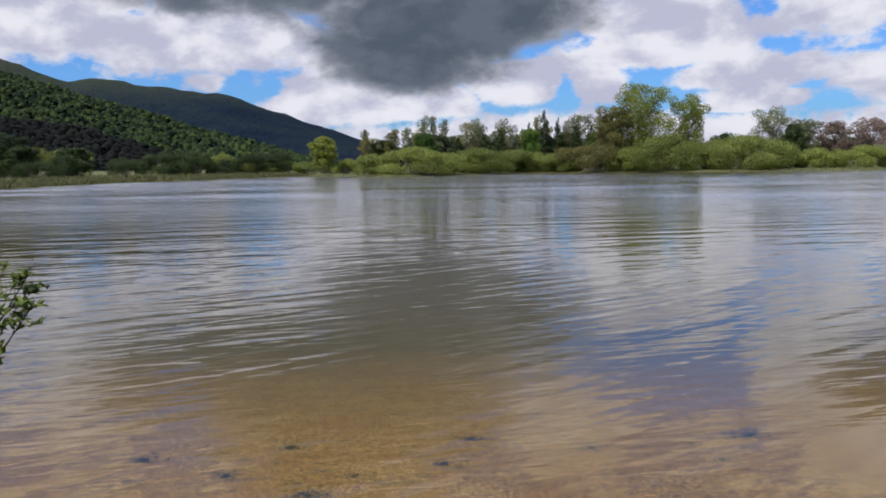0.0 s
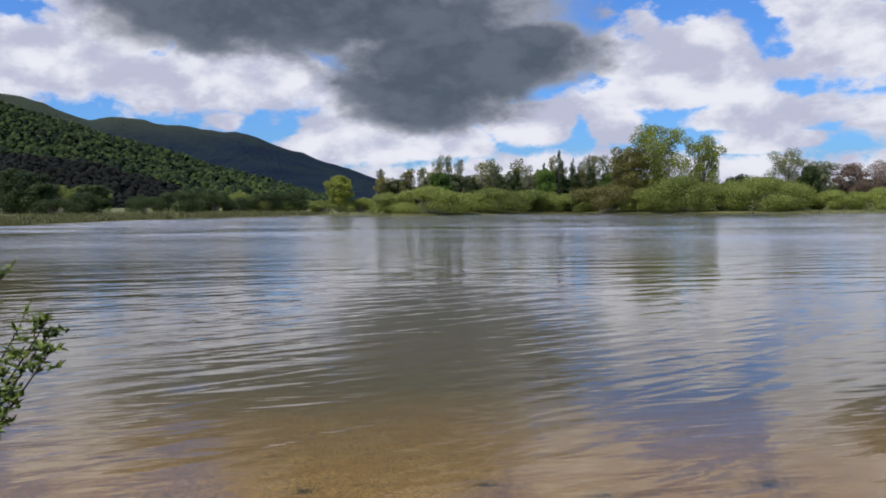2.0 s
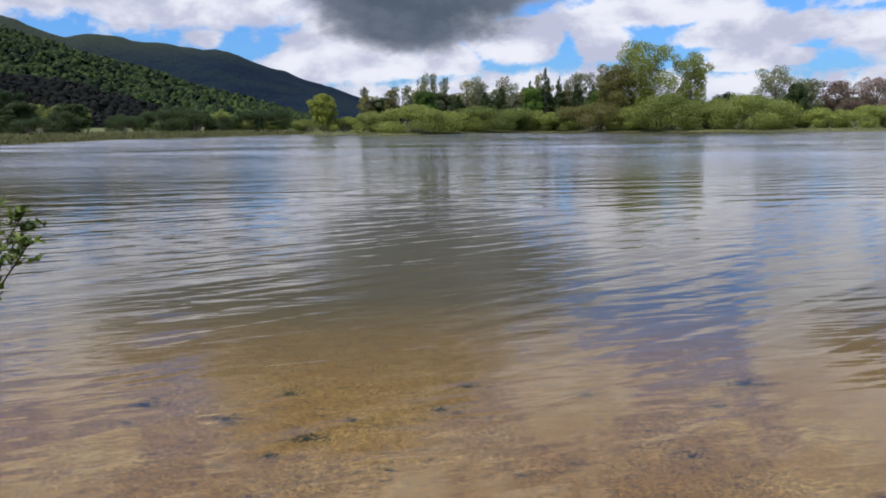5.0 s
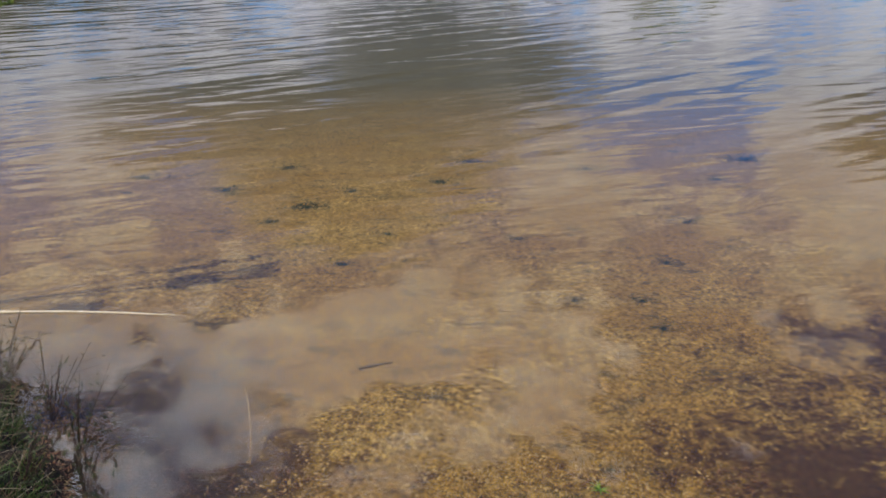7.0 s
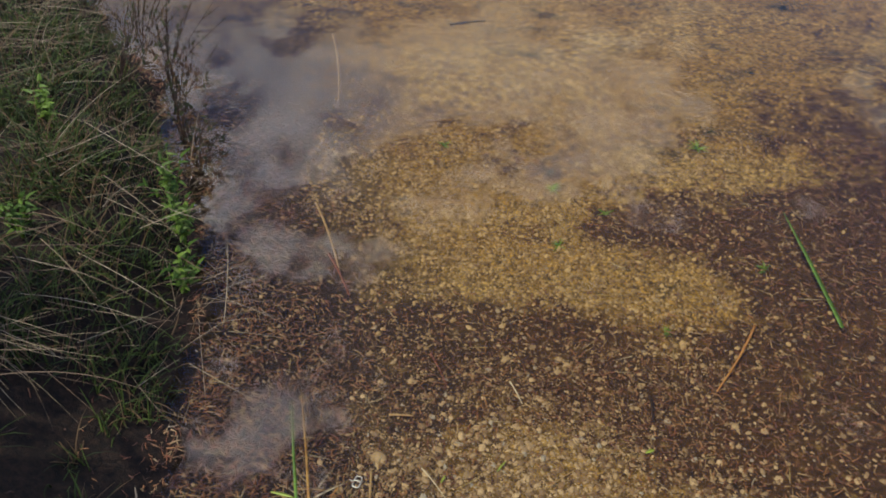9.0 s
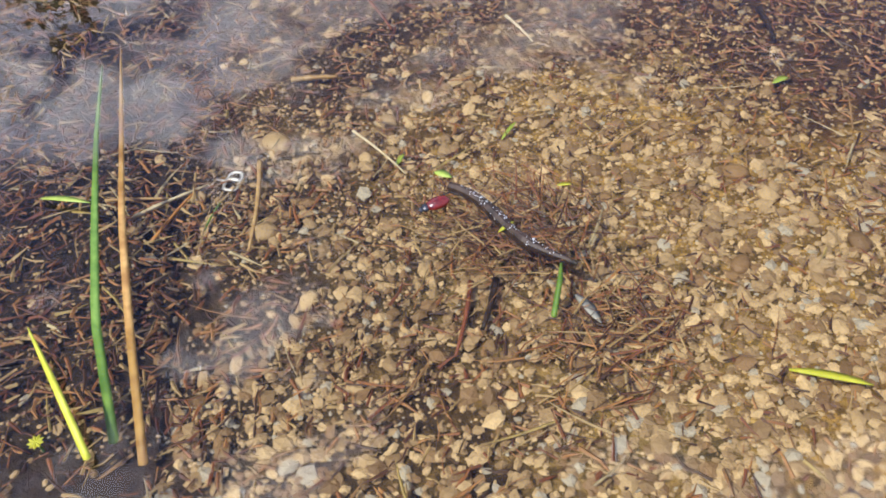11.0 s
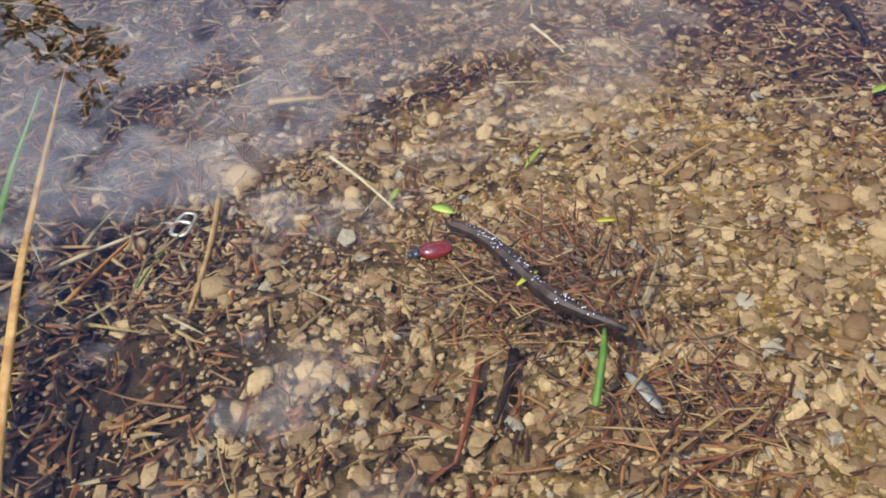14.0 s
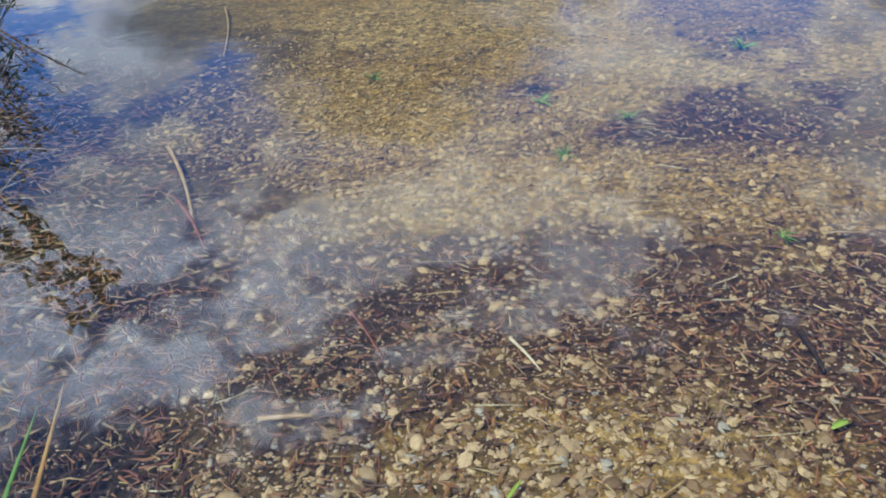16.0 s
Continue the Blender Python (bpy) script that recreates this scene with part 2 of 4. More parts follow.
def water_material():
    m, g = material("lake_water")
    obj = g.node("ShaderNodeTexCoord").outputs["Object"]
    pos = g.node("ShaderNodeNewGeometry").outputs["Position"]
    xyz = g.node("ShaderNodeSeparateXYZ", {0: pos}).outputs
    long = g.noise(g.mapped(g.mapped(obj, rot=(0, 0, -36)), scale=(0.36, 2.4, 1)), 1.0, 1.5, 0.45, 0.35)
    cross = g.noise(g.mapped(g.mapped(obj, rot=(0, 0, -14)), scale=(0.7, 4.4, 1)), 1.0, 2.0, 0.5, 0.3)
    chop = g.noise(g.mapped(g.mapped(obj, rot=(0, 0, 6)), scale=(1.6, 4.5, 1)), 1.6, 3.0, 0.55)
    # the lee of the bank lies still, the open lake is ruffled
    dist = g.math("SQRT", g.math("ADD", g.math("MULTIPLY", xyz[0], xyz[0]), g.math("MULTIPLY", xyz[1], xyz[1])))
    calm = g.math("MULTIPLY", g.ramp(g.math("MULTIPLY_ADD", g.noise(pos, 0.35, 2.0), 3.0, dist), 3.8, 8.0), g.ramp(dist, 10.0, 24.0, 1.0, 0.42))
    open_ = g.ramp(dist, 30.0, 110.0)
    h = g.math("MULTIPLY", g.math("ADD", g.math("MULTIPLY", long, 1.0), g.math("MULTIPLY", cross, 0.35)), calm)
    h = g.math("ADD", g.math("MULTIPLY", h, 0.018), g.math("MULTIPLY", g.math("MULTIPLY", chop, open_), 0.020))
    swell = g.noise(g.mapped(g.mapped(obj, rot=(0, 0, -10)), scale=(0.22, 1.0, 1)), 1.0, 2.5, 0.55, 0.3)
    h = g.math("ADD", h, g.math("MULTIPLY", g.math("MULTIPLY", swell, g.ramp(dist, 10.0, 22.0)), 0.040))
    h = g.math("ADD", h, g.math("MULTIPLY", g.noise(obj, 9.0, 2.0), 0.00035))
    roll = g.noise(g.mapped(g.mapped(obj, rot=(0, 0, -6)), scale=(0.10, 0.42, 1)), 1.0, 3.0, 0.6, 0.3)
    h = g.math("ADD", h, g.math("MULTIPLY", g.math("MULTIPLY", roll, g.ramp(dist, 18.0, 60.0)), 0.035))
    gust = g.noise(g.mapped(pos, scale=(0.5, 1.6, 1)), 0.08, 3.0, 0.55)
    nrm = bump(g, h, 1.0)
    fres = g.node("ShaderNodeFresnel", {"IOR": 1.39, "Normal": nrm}).outputs[0]
    clear = g.node("ShaderNodeBsdfTransparent", {"Color": (0.93, 0.94, 0.86, 1)}).outputs[0]
    gloss = g.node("ShaderNodeBsdfGlossy", {"Color": (1, 1, 1, 1), "Roughness": g.math("ADD", g.ramp(dist, 9.0, 42.0, 0.012, 0.18), g.math("MULTIPLY", g.ramp(dist, 25.0, 60.0), g.ramp(gust, 0.35, 0.7, -0.08, 0.06))), "Normal": nrm}).outputs[0]
    finish(g, g.node("ShaderNodeMixShader", {0: fres, 1: clear, 2: gloss}).outputs[0])
    return m


MAT_GROUND, MAT_WATER = ground_material(), water_material()


# ---- mesh helpers ----
rng = np.random.default_rng(7)


def mesh_ob(name, verts, faces, mat, parent=None, smooth=False, label=""):
    me = bpy.data.meshes.new(name)
    me.from_pydata([tuple(v) for v in np.asarray(verts).tolist()], [], [tuple(f) for f in (faces.tolist() if isinstance(faces, np.ndarray) else faces)])
    me.materials.append(mat)
    if smooth:
        me.shade_smooth()
    ob = new(name, me)
    if parent:
        ob.parent = parent
    if label:
        ob["label"] = label
    return ob


class Soup:
    """Collects pieces into one mesh."""

    def __init__(self):
        self.v, self.f, self.n = [], [], 0

    def add(self, verts, faces):
        verts = np.asarray(verts, float)
        self.v.append(verts)
        self.f += [tuple(int(i) + self.n for i in f) for f in faces]
        self.n += len(verts)

    def quads(self, centre, a, b):
        """Leaves: slightly folded quads with half axes a and b (arrays)."""
        k = len(centre)
        fold = np.cross(a, b)
        fold /= np.linalg.norm(fold, axis=1, keepdims=True) + 1e-9
        fold *= 0.25 * np.linalg.norm(b, axis=1, keepdims=True)
        v = np.stack([centre - a, centre + b + fold, centre + a, centre - b + fold], 1).reshape(-1, 3)
        idx = np.arange(k)[:, None] * 4 + np.array([0, 1, 2, 3]) + self.n
        self.v.append(v)
        self.f += [t for r in idx.tolist() for t in ((r[0], r[1], r[2]), (r[0], r[2], r[3]))]
        self.n += len(v)

    def tube(self, pts, radii, sides=6):
        pts = np.asarray(pts, float)
        rings = []
        for i, p in enumerate(pts):
            d = pts[min(i + 1, len(pts) - 1)] - pts[max(i - 1, 0)]
            d = d / (np.linalg.norm(d) + 1e-9)
            u = np.cross(d, (0, 0, 1) if abs(d[2]) < 0.9 else (1, 0, 0))
            u /= np.linalg.norm(u)
            w = np.cross(d, u)
            ang = np.arange(sides) * 2 * math.pi / sides
            rings.append(p + radii[i] * (np.cos(ang)[:, None] * u + np.sin(ang)[:, None] * w))
        faces = []
        for i in range(len(pts) - 1):
            for j in range(sides):
                k = (j + 1) % sides
                faces.append((i * sides + j, i * sides + k, (i + 1) * sides + k, (i + 1) * sides + j))
        faces.append(tuple(range(sides))[::-1])
        faces.append(tuple((len(pts) - 1) * sides + j for j in range(sides)))
        self.add(np.concatenate(rings), faces)

    def blade(self, p, heading, length, width, rise=0.0, bend=0.0, steps=4, curl=0.0):
        """A tapering grass blade or straw with a keel: starts at p, climbs at rise, droops by bend (radians over its length)."""
        q = np.array(p, float)
        v, f = [], []
        for i in range(steps + 1):
            s = i / steps
            w = width * (1 - s ** 2 * 0.85)
            side = np.array([-math.sin(heading), math.cos(heading), 0]) * w / 2
            up = np.array([-math.cos(heading) * math.sin(rise), -math.sin(heading) * math.sin(rise), math.cos(rise)]) * w * 0.45
            v += [q - side, q + up, q + side]
            q = q + length / steps * np.array([math.cos(heading) * math.cos(rise), math.sin(heading) * math.cos(rise), math.sin(rise)])
            rise -= bend / steps
            heading += curl / steps
        for i in range(steps):
            a = 3 * i
            f += [(a, a + 1, a + 4, a + 3), (a + 1, a + 2, a + 5, a + 4), (a + 2, a, a + 3, a + 5)]
        self.add(v, f)

    def build(self, name, mat, parent=None, smooth=False, label=""):
        return mesh_ob(name, np.concatenate(self.v), self.f, mat, parent, smooth, label)


def empty(name, x, y, z, turn=0.0):
    ob = new(name)
    ob.empty_display_size = 0.1
    ob.matrix_basis = pose(x, y, z, 0, 0, turn)
    return ob


# ---- ground: the near landing, the lake floor, the far shore ----
def fnoise(x, y, s, seed=0.0):
    return noise.noise(Vector((x * s, y * s, seed)))


def near_edge(y):
    """x at which the grassy bank meets the water."""
    return float(np.interp(y, (-0.4, 0.3, 0.6, 1.05, 1.35, 1.7, 2.1, 2.4, 2.7, 3.3, 4, 6, 10, 30, 70, 95, 110, 126, 142, 154),
                           (-0.10, -0.40, -0.56, -0.63, -0.74, -0.96, -1.22, -1.45, -1.85, -2.8, -4, -9, -20, -40, -45, -45, -43.5, -40, -34, -25)))


def far_edge(x):
    """y at which the far shore begins."""
    return float(np.interp(x, (-60, -25, -16, -10, -4, 3, 12, 22, 32, 40, 48, 58, 66, 80, 140, 400), (158, 153, 146, 140, 141, 152, 157, 156, 151, 143, 138, 137, 133, 136, 150, 120)))


def ground_z(x, y):
    floor = float(np.interp(y, (-30, -4, -0.6, 0.2, 0.6, 0.8, 1.0, 2.4, 3.2, 5.5, 8, 12, 20, 40, 130), (1.6, 0.7, 0.16, -0.004, -0.048, -0.066, -0.075, -0.10, -0.13, -0.26, -0.46, -0.9, -1.8, -2.5, -2.0)))
    into = near_edge(y) + 0.07 * fnoise(x, y, 3.2) + 0.045 * fnoise(x, y, 9.0, 2.0) - x
    if into > 0:
        if y < 5:
            floor = max(floor, 0) * 0.5 + min(0.75 * into, 0.16 + 0.05 * into) + 0.02 * fnoise(x, y, 9.0)
        else:
            floor = min(0.10 * into, 0.5 + 0.012 * into)
    else:
        floor = max(floor, floor * min(1.0, 0.25 - into * 2.4)) if floor < 0 and y < 5 else floor
        if y > 5:
            floor = max(floor, 0.10 * into)
    beyond = y - far_edge(x)
    if y > 60:
        if beyond > 0:
            floor = max(floor, min(0.09 * beyond, 0.35 + 0.004 * beyond))
        elif x > near_edge(y):
            floor = max(floor, 0.09 * beyond)
    if x > 130:
        floor = max(floor, min(0.05 * (x - 140), 0.5))
    if abs(x) < 3 and -1 < y < 5:
        floor += 0.006 * fnoise(x, y, 5.0, 3.0) + 0.004 * fnoise(x, y, 14.0, 5.0)
    return floor


LITTER_PATCHES = ((0.98, 1.35, 0.42, 0.55, 1.3), (1.30, 1.95, 0.6, 0.5, 0.8), (0.75, 0.88, 0.24, 0.24, 0.9), (0.36, 1.58, 0.30, 0.09, 1.0), (0.02, 1.79, 0.12, 0.10, 0.8), (0.85, 1.62, 0.25, 0.2, 0.6),
                  (0.18, 1.08, 0.50, 0.17, 1.2), (0.45, 0.90, 0.25, 0.14, 0.9), (-0.30, 1.13, 0.18, 0.14, 0.8), (-0.50, 2.25, 0.26, 0.28, 0.45), (-0.75, 2.75, 0.35, 0.35, 0.4), (1.7, 3.0, 0.6, 0.5, 0.4), (-0.45, 0.75, 0.2, 0.3, 0.9))
CLEAN_PATCHES = ((-0.05, 1.66, 0.42, 0.12, 0.9), (0.12, 1.36, 0.45, 0.09, 1.0), (0.58, 1.88, 0.36, 0.10, 0.8), (0.15, 0.68, 0.34, 0.14, 0.45), (0.1, 2.7, 0.8, 0.6, 0.8))


def litter(x, y):
    """Share of red-brown plant litter on the bed, 0 to 1."""
    v = -0.22 + 0.5 * fnoise(x, y, 2.2, 8.0) + 0.5 * fnoise(x, y, 5.5, 1.0) + 0.4 * fnoise(x, y, 12.0, 6.0)
    for cx, cy, rx, ry, w in LITTER_PATCHES:
        v += w * math.exp(-1.2 * (((x - cx) / rx) ** 2 + ((y - cy) / ry) ** 2))
    for cx, cy, rx, ry, w in CLEAN_PATCHES:
        v -= w * math.exp(-1.2 * (((x - cx) / rx) ** 2 + ((y - cy) / ry) ** 2))
    if y > 2.6:
        v -= (y - 2.6) * 0.5
    return min(1.0, max(0.0, 0.5 + 0.85 * v))


def build_ground():
    n = 380
    u = np.linspace(-1, 1, n)
    k = math.asinh(3500 / 0.8)
    axis = 0.8 * np.sinh(k * u)
    verts = [(x, y + 1.0, ground_z(x, y + 1.0)) for y in axis for x in axis]
    i = np.arange(n - 1)
    a = (i[:, None] * n + i[None]).ravel()
    faces = np.stack([a, a + 1, a + n + 1, a + n], 1)
    ob = mesh_ob("ground", verts, faces, MAT_GROUND, smooth=True)
    share = ob.data.attributes.new("litter", "FLOAT", "POINT")
    share.data.foreach_set("value", [litter(x, y) if abs(x) < 3.5 and 0 < y < 5 else 0.0 for x, y, z in verts])
    return tagged(ob, "sandy gravel lake bed rising to a muddy landing and meadow shores", "ground", kind="structure")


ground = build_ground()


def build_water():
    xs, ys = np.linspace(-320, 420, 20), np.linspace(-60, 330, 20)
    verts = [(x, y, 0.0) for y in ys for x in xs]
    i = np.arange(19)
    a = (i[:, None] * 20 + i[None]).ravel()
    ob = mesh_ob("water", verts, np.stack([a, a + 1, a + 21, a + 20], 1), MAT_WATER, smooth=True)
    return tagged(ob, "clear shallow lake water with low ripples mirroring the clouds", "lake", kind="structure")


water = build_water()


# ---- hills ----
def forest_material(name, dark, light):
    m, g = material(name)
    geo = g.node("ShaderNodeNewGeometry")
    n = g.noise(geo.outputs["Position"], 0.02, 5.0, 0.6)
    t = g.math("ADD", g.math("MULTIPLY", geo.outputs["Random Per Island"], 0.55), g.math("MULTIPLY", n, 0.5))
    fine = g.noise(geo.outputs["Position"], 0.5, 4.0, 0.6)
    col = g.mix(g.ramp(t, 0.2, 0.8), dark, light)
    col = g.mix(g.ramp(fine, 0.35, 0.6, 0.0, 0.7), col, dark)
    finish(g, principled(g, col, 0.9, spec=0.1))
    return m


def slope_material(name, a, b, c):
    m, g = material(name)
    pos = g.node("ShaderNodeNewGeometry").outputs["Position"]
    n = g.noise(pos, 0.012, 7.0, 0.6)
    f = g.noise(pos, 0.06, 5.0, 0.65)
    h = g.node("ShaderNodeSeparateXYZ", {0: pos}).outputs[2]
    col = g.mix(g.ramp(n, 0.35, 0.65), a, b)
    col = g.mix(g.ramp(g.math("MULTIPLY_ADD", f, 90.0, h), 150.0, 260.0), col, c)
    finish(g, principled(g, col, 0.95, bump(g, f, 14.0), 0.05))
    return m


def hill(name, xs, hs, y_foot, y_top, skew, mat, label, rough, nx=90, ny=30):
    """A ridge whose crest heights follow hs along xs at y_top, falling to the plain at y_foot."""
    verts, faces = [], []
    for j in range(ny):
        s = j / (ny - 1)
        for i in range(nx):
            x = xs[0] + (xs[-1] - xs[0]) * i / (nx - 1)
            t = s / 0.8
            y = y_foot + (y_top - y_foot) * t
            form = math.sin(min(t, 1.0) * math.pi / 2) ** 1.1 if t <= 1 else 1 - (t - 1) * 1.2
            z = float(np.interp(x, xs, hs)) * form + rough * form * (fnoise(x, y, 0.012, 2.0) + 0.6 * fnoise(x, y, 0.035, 4.0)) - 0.5
            verts.append((x * (1 + skew * (t - 1)), y, z))
    for j in range(ny - 1):
        for i in range(nx - 1):
            a = j * nx + i
            faces.append((a, a + 1, a + nx + 1, a + nx))
    ob = mesh_ob(name, verts, faces, mat, smooth=True)
    tagged(ob, label, "hill", kind="structure")
    return np.array(verts)


# the dark blue of distance is put into the mountain's slope colours
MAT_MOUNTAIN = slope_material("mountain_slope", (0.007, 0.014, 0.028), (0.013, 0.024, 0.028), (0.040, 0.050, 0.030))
MAT_HILLSIDE = slope_material("hill_soil", (0.015, 0.025, 0.010), (0.03, 0.045, 0.015), (0.03, 0.045, 0.015))
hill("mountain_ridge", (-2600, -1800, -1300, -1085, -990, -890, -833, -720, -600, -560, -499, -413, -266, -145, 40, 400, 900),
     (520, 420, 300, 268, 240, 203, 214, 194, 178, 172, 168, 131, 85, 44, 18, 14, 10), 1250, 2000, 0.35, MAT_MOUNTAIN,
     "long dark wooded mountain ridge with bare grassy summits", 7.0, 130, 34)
h1 = hill("wooded_hill", (-900, -650, -422, -353, -263, -182, -134, -95, -60), (170, 135, 93, 70, 45, 21, 7, 0, -2), 330, 800, 0.25, MAT_HILLSIDE,
          "hillside covered with mixed green woodland above the lake", 3.0)
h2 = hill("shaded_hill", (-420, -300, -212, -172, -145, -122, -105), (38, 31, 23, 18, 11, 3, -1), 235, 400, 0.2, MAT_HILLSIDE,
          "low foothill under bare woodland coloured as in cloud shadow", 1.5)


def woods(name, verts, ny, count, size, mat, label):
    """Crowns of a far wood, scattered over a slope."""
    s = Soup()
    nx = len(verts) // ny
    grid = verts.reshape(ny, nx, 3)
    ring = [(math.cos(a), math.sin(a)) for a in np.arange(5) * 2 * math.pi / 5]
    for _ in range(count):
        j, i = rng.uniform(0, (ny - 1) * 0.84), rng.uniform(0, nx - 1.001)
        a, b = int(j), int(i)
        p = grid[a, b] + (grid[a + 1, b] - grid[a, b]) * (j - a) + (grid[a, b + 1] - grid[a, b]) * (i - b)
        if p[2] < -0.4:
            continue
        r = size * rng.uniform(0.6, 1.35)
        h = r * rng.uniform(1.3, 2.7)
        v = [p + (0, 0, h)]
        for lev, rad in ((0.80, 0.72), (0.38, 1.0)):
            w = rng.uniform(0, 6)
            v += [p + (r * rad * (c * math.cos(w) - d * math.sin(w)) * rng.uniform(0.7, 1.2), r * rad * (c * math.sin(w) + d * math.cos(w)), h * lev * rng.uniform(0.85, 1.15)) for c, d in ring]
        v.append(p - (0, 0, 1.0))
        f = [(0, 1 + k, 1 + (k + 1) % 5) for k in range(5)] + [(1 + k, 6 + k, 6 + (k + 1) % 5, 1 + (k + 1) % 5) for k in range(5)] + [(6 + k, 11, 6 + (k + 1) % 5) for k in range(5)]
        s.add(v, f)
    return tagged(s.build(name, mat, smooth=True), label, "woodland", kind="stuff")


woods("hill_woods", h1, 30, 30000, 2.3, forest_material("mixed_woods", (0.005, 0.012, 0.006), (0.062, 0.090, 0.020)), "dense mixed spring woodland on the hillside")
# the cloud shadow over the foothill is put into these near-black crown colours
woods("shaded_bare_woods", h2, 30, 8000, 1.7, forest_material("shaded_bare_woods", (0.005, 0.006, 0.005), (0.014, 0.015, 0.009)), "leafless wood at the foot of the hill, coloured as in cloud shadow")

# ---- trees and bushes of the far shore ----
BARK = barky("grey_bark", (0.10, 0.085, 0.065), (0.24, 0.21, 0.17), 6.0)
LEAF = {
    "willow": leafy("willow_leaves", (0.105, 0.130, 0.026), (0.29, 0.325, 0.065), glow=0.3),
    "sallow": leafy("sallow_leaves", (0.11, 0.105, 0.028), (0.30, 0.27, 0.075), glow=0.3),
    "poplar": leafy("poplar_leaves", (0.15, 0.18, 0.025), (0.40, 0.42, 0.07)),
    "young": leafy("young_grey_leaves", (0.12, 0.135, 0.06), (0.27, 0.28, 0.14)),
    "dark": leafy("dark_leaves", (0.018, 0.035, 0.010), (0.07, 0.10, 0.025)),
    "fresh": leafy("fresh_leaves", (0.06, 0.12, 0.02), (0.17, 0.26, 0.04)),
    "brown": leafy("red_brown_buds", (0.15, 0.105, 0.075), (0.33, 0.24, 0.18)),
    "reed": leafy("reed_blades", (0.085, 0.09, 0.024), (0.21, 0.195, 0.055), glow=0.2),
}


def leaf_cloud(s, blobs, count, size):
    """Leaf clumps in the outer part of a crown's rounded masses."""
    c = np.array([b[:3] for b in blobs])
    r = np.array([b[3:] for b in blobs])
    vol = np.prod(r, 1) ** 0.75
    pick = rng.choice(len(blobs), count, p=vol / vol.sum())
    d = rng.normal(size=(count, 3))
    d /= np.linalg.norm(d, axis=1, keepdims=True)
    p = c[pick] + d * r[pick] * rng.uniform(0.45, 1.08, (count, 1)) ** 0.7
    n = d / r[pick]                                                 # leaves lie roughly along the rounded mass
    n = n / np.linalg.norm(n, axis=1, keepdims=True) + rng.normal(0, 0.6, (count, 3))
    a = np.cross(n, rng.normal(size=(count, 3)))
    b = np.cross(n, a)
    a *= size * rng.uniform(0.6, 1.3, (count, 1)) / np.linalg.norm(a, axis=1, keepdims=True)
    b *= size * 0.7 / np.linalg.norm(b, axis=1, keepdims=True)
    keep = p[:, 2] > 0.02
    s.quads(p[keep], a[keep], b[keep])


def tree(name, x, y, w, h, form, leaves, label, category="tree", density=1.0):
    """A trunk that forks into limbs, and a crown of leaf clumps hung on them."""
    base = empty(name, x, y, ground_z(x, y) - 0.05)
    wood, crown = Soup(), Soup()
    tips = []
    if form == "bush":
        for i in range(18):
            a = rng.uniform(0, 6.28)
            q = 0.42 * math.sqrt(rng.uniform(0.02, 1.0))
            e = np.array([math.cos(a) * w * q, math.sin(a) * w * q, h * rng.uniform(0.68, 0.84) * math.sqrt(1 - (q / 0.52) ** 2)])
            wood.tube([(e[0] * 0.15, e[1] * 0.15, 0), e * (0.5, 0.5, 0.6), e], (0.018 * h, 0.012 * h, 0.004 * h), 5)
            rr = rng.uniform(0.12, 0.20)
            tips.append((*e, w * rr, w * rr, h * rng.uniform(0.15, 0.24)))
        for i in range(9):
            a = rng.uniform(0, 6.28)
            tips.append((math.cos(a) * w * 0.36, math.sin(a) * w * 0.33, h * rng.uniform(0.14, 0.34), w * 0.16, w * 0.16, h * 0.24))
        n, size = int(19000 * density), 0.115
    else:
        top = {"column": 0.97, "cone": 0.99, "spread": 0.62}[form]
        lean = rng.uniform(-0.03, 0.03, 2) * h
        wood.tube([(0, 0, 0), (lean[0] * 0.4, lean[1] * 0.4, h * 0.35), (lean[0], lean[1], h * top)], (h * 0.02 + 0.05, h * 0.014, 0.02), 7)
        k = {"column": 14, "cone": 22, "spread": 40}[form]
        for i in range(k):
            f = (i + rng.uniform(0, 1)) / k
            a = i * 2.4 + rng.uniform(-0.4, 0.4)
            if form == "spread":
                z0, z1 = h * (0.16 + 0.44 * f), h * (0.28 + 0.65 * f) * rng.uniform(0.92, 1.04)
                reach = w * 0.5 * math.sqrt(max(0.06, 1 - (2 * (z1 / h) - 1.15) ** 2)) * rng.uniform(0.2, 0.95)
                rr = (w * 0.15, w * 0.15, h * 0.085)
            elif form == "cone":
                z0, z1 = h * (0.1 + 0.8 * f), h * (0.12 + 0.84 * f)
                reach = w * 0.42 * (1.05 - f)
                rr = (w * 0.26 * (1.15 - f), w * 0.26 * (1.15 - f), h * 0.06)
            else:
                z0, z1 = h * (0.12 + 0.65 * f), h * (0.18 + 0.76 * f)
                reach = w * 0.40 * rng.uniform(0.4, 1.0) * (1.1 - 0.5 * f)
                rr = (w * 0.19, w * 0.19, h * 0.085)
            e = np.array([math.cos(a) * reach + lean[0] * f, math.sin(a) * reach + lean[1] * f, min(z1, h * 0.95)])
            s0 = np.array([lean[0] * f * 0.5, lean[1] * f * 0.5, z0])
            wood.tube([s0, (s0 + e) / 2 + (0, 0, -0.02 * h), e], (h * 0.006, h * 0.004, 0.015), 5)
            tips.append((*e, *[q * rng.uniform(0.75, 1.25) for q in rr]))
        if form != "cone":
            tips.append((lean[0], lean[1], h * 0.92, w * 0.13, w * 0.13, h * 0.08))
        n, size = int({"spread": 13000, "column": 3600, "cone": 6000}[form] * density), 0.135
    leaf_cloud(crown, tips, n, size * min(1.0, h / 4.5))
    wood.build("trunk", BARK, base)
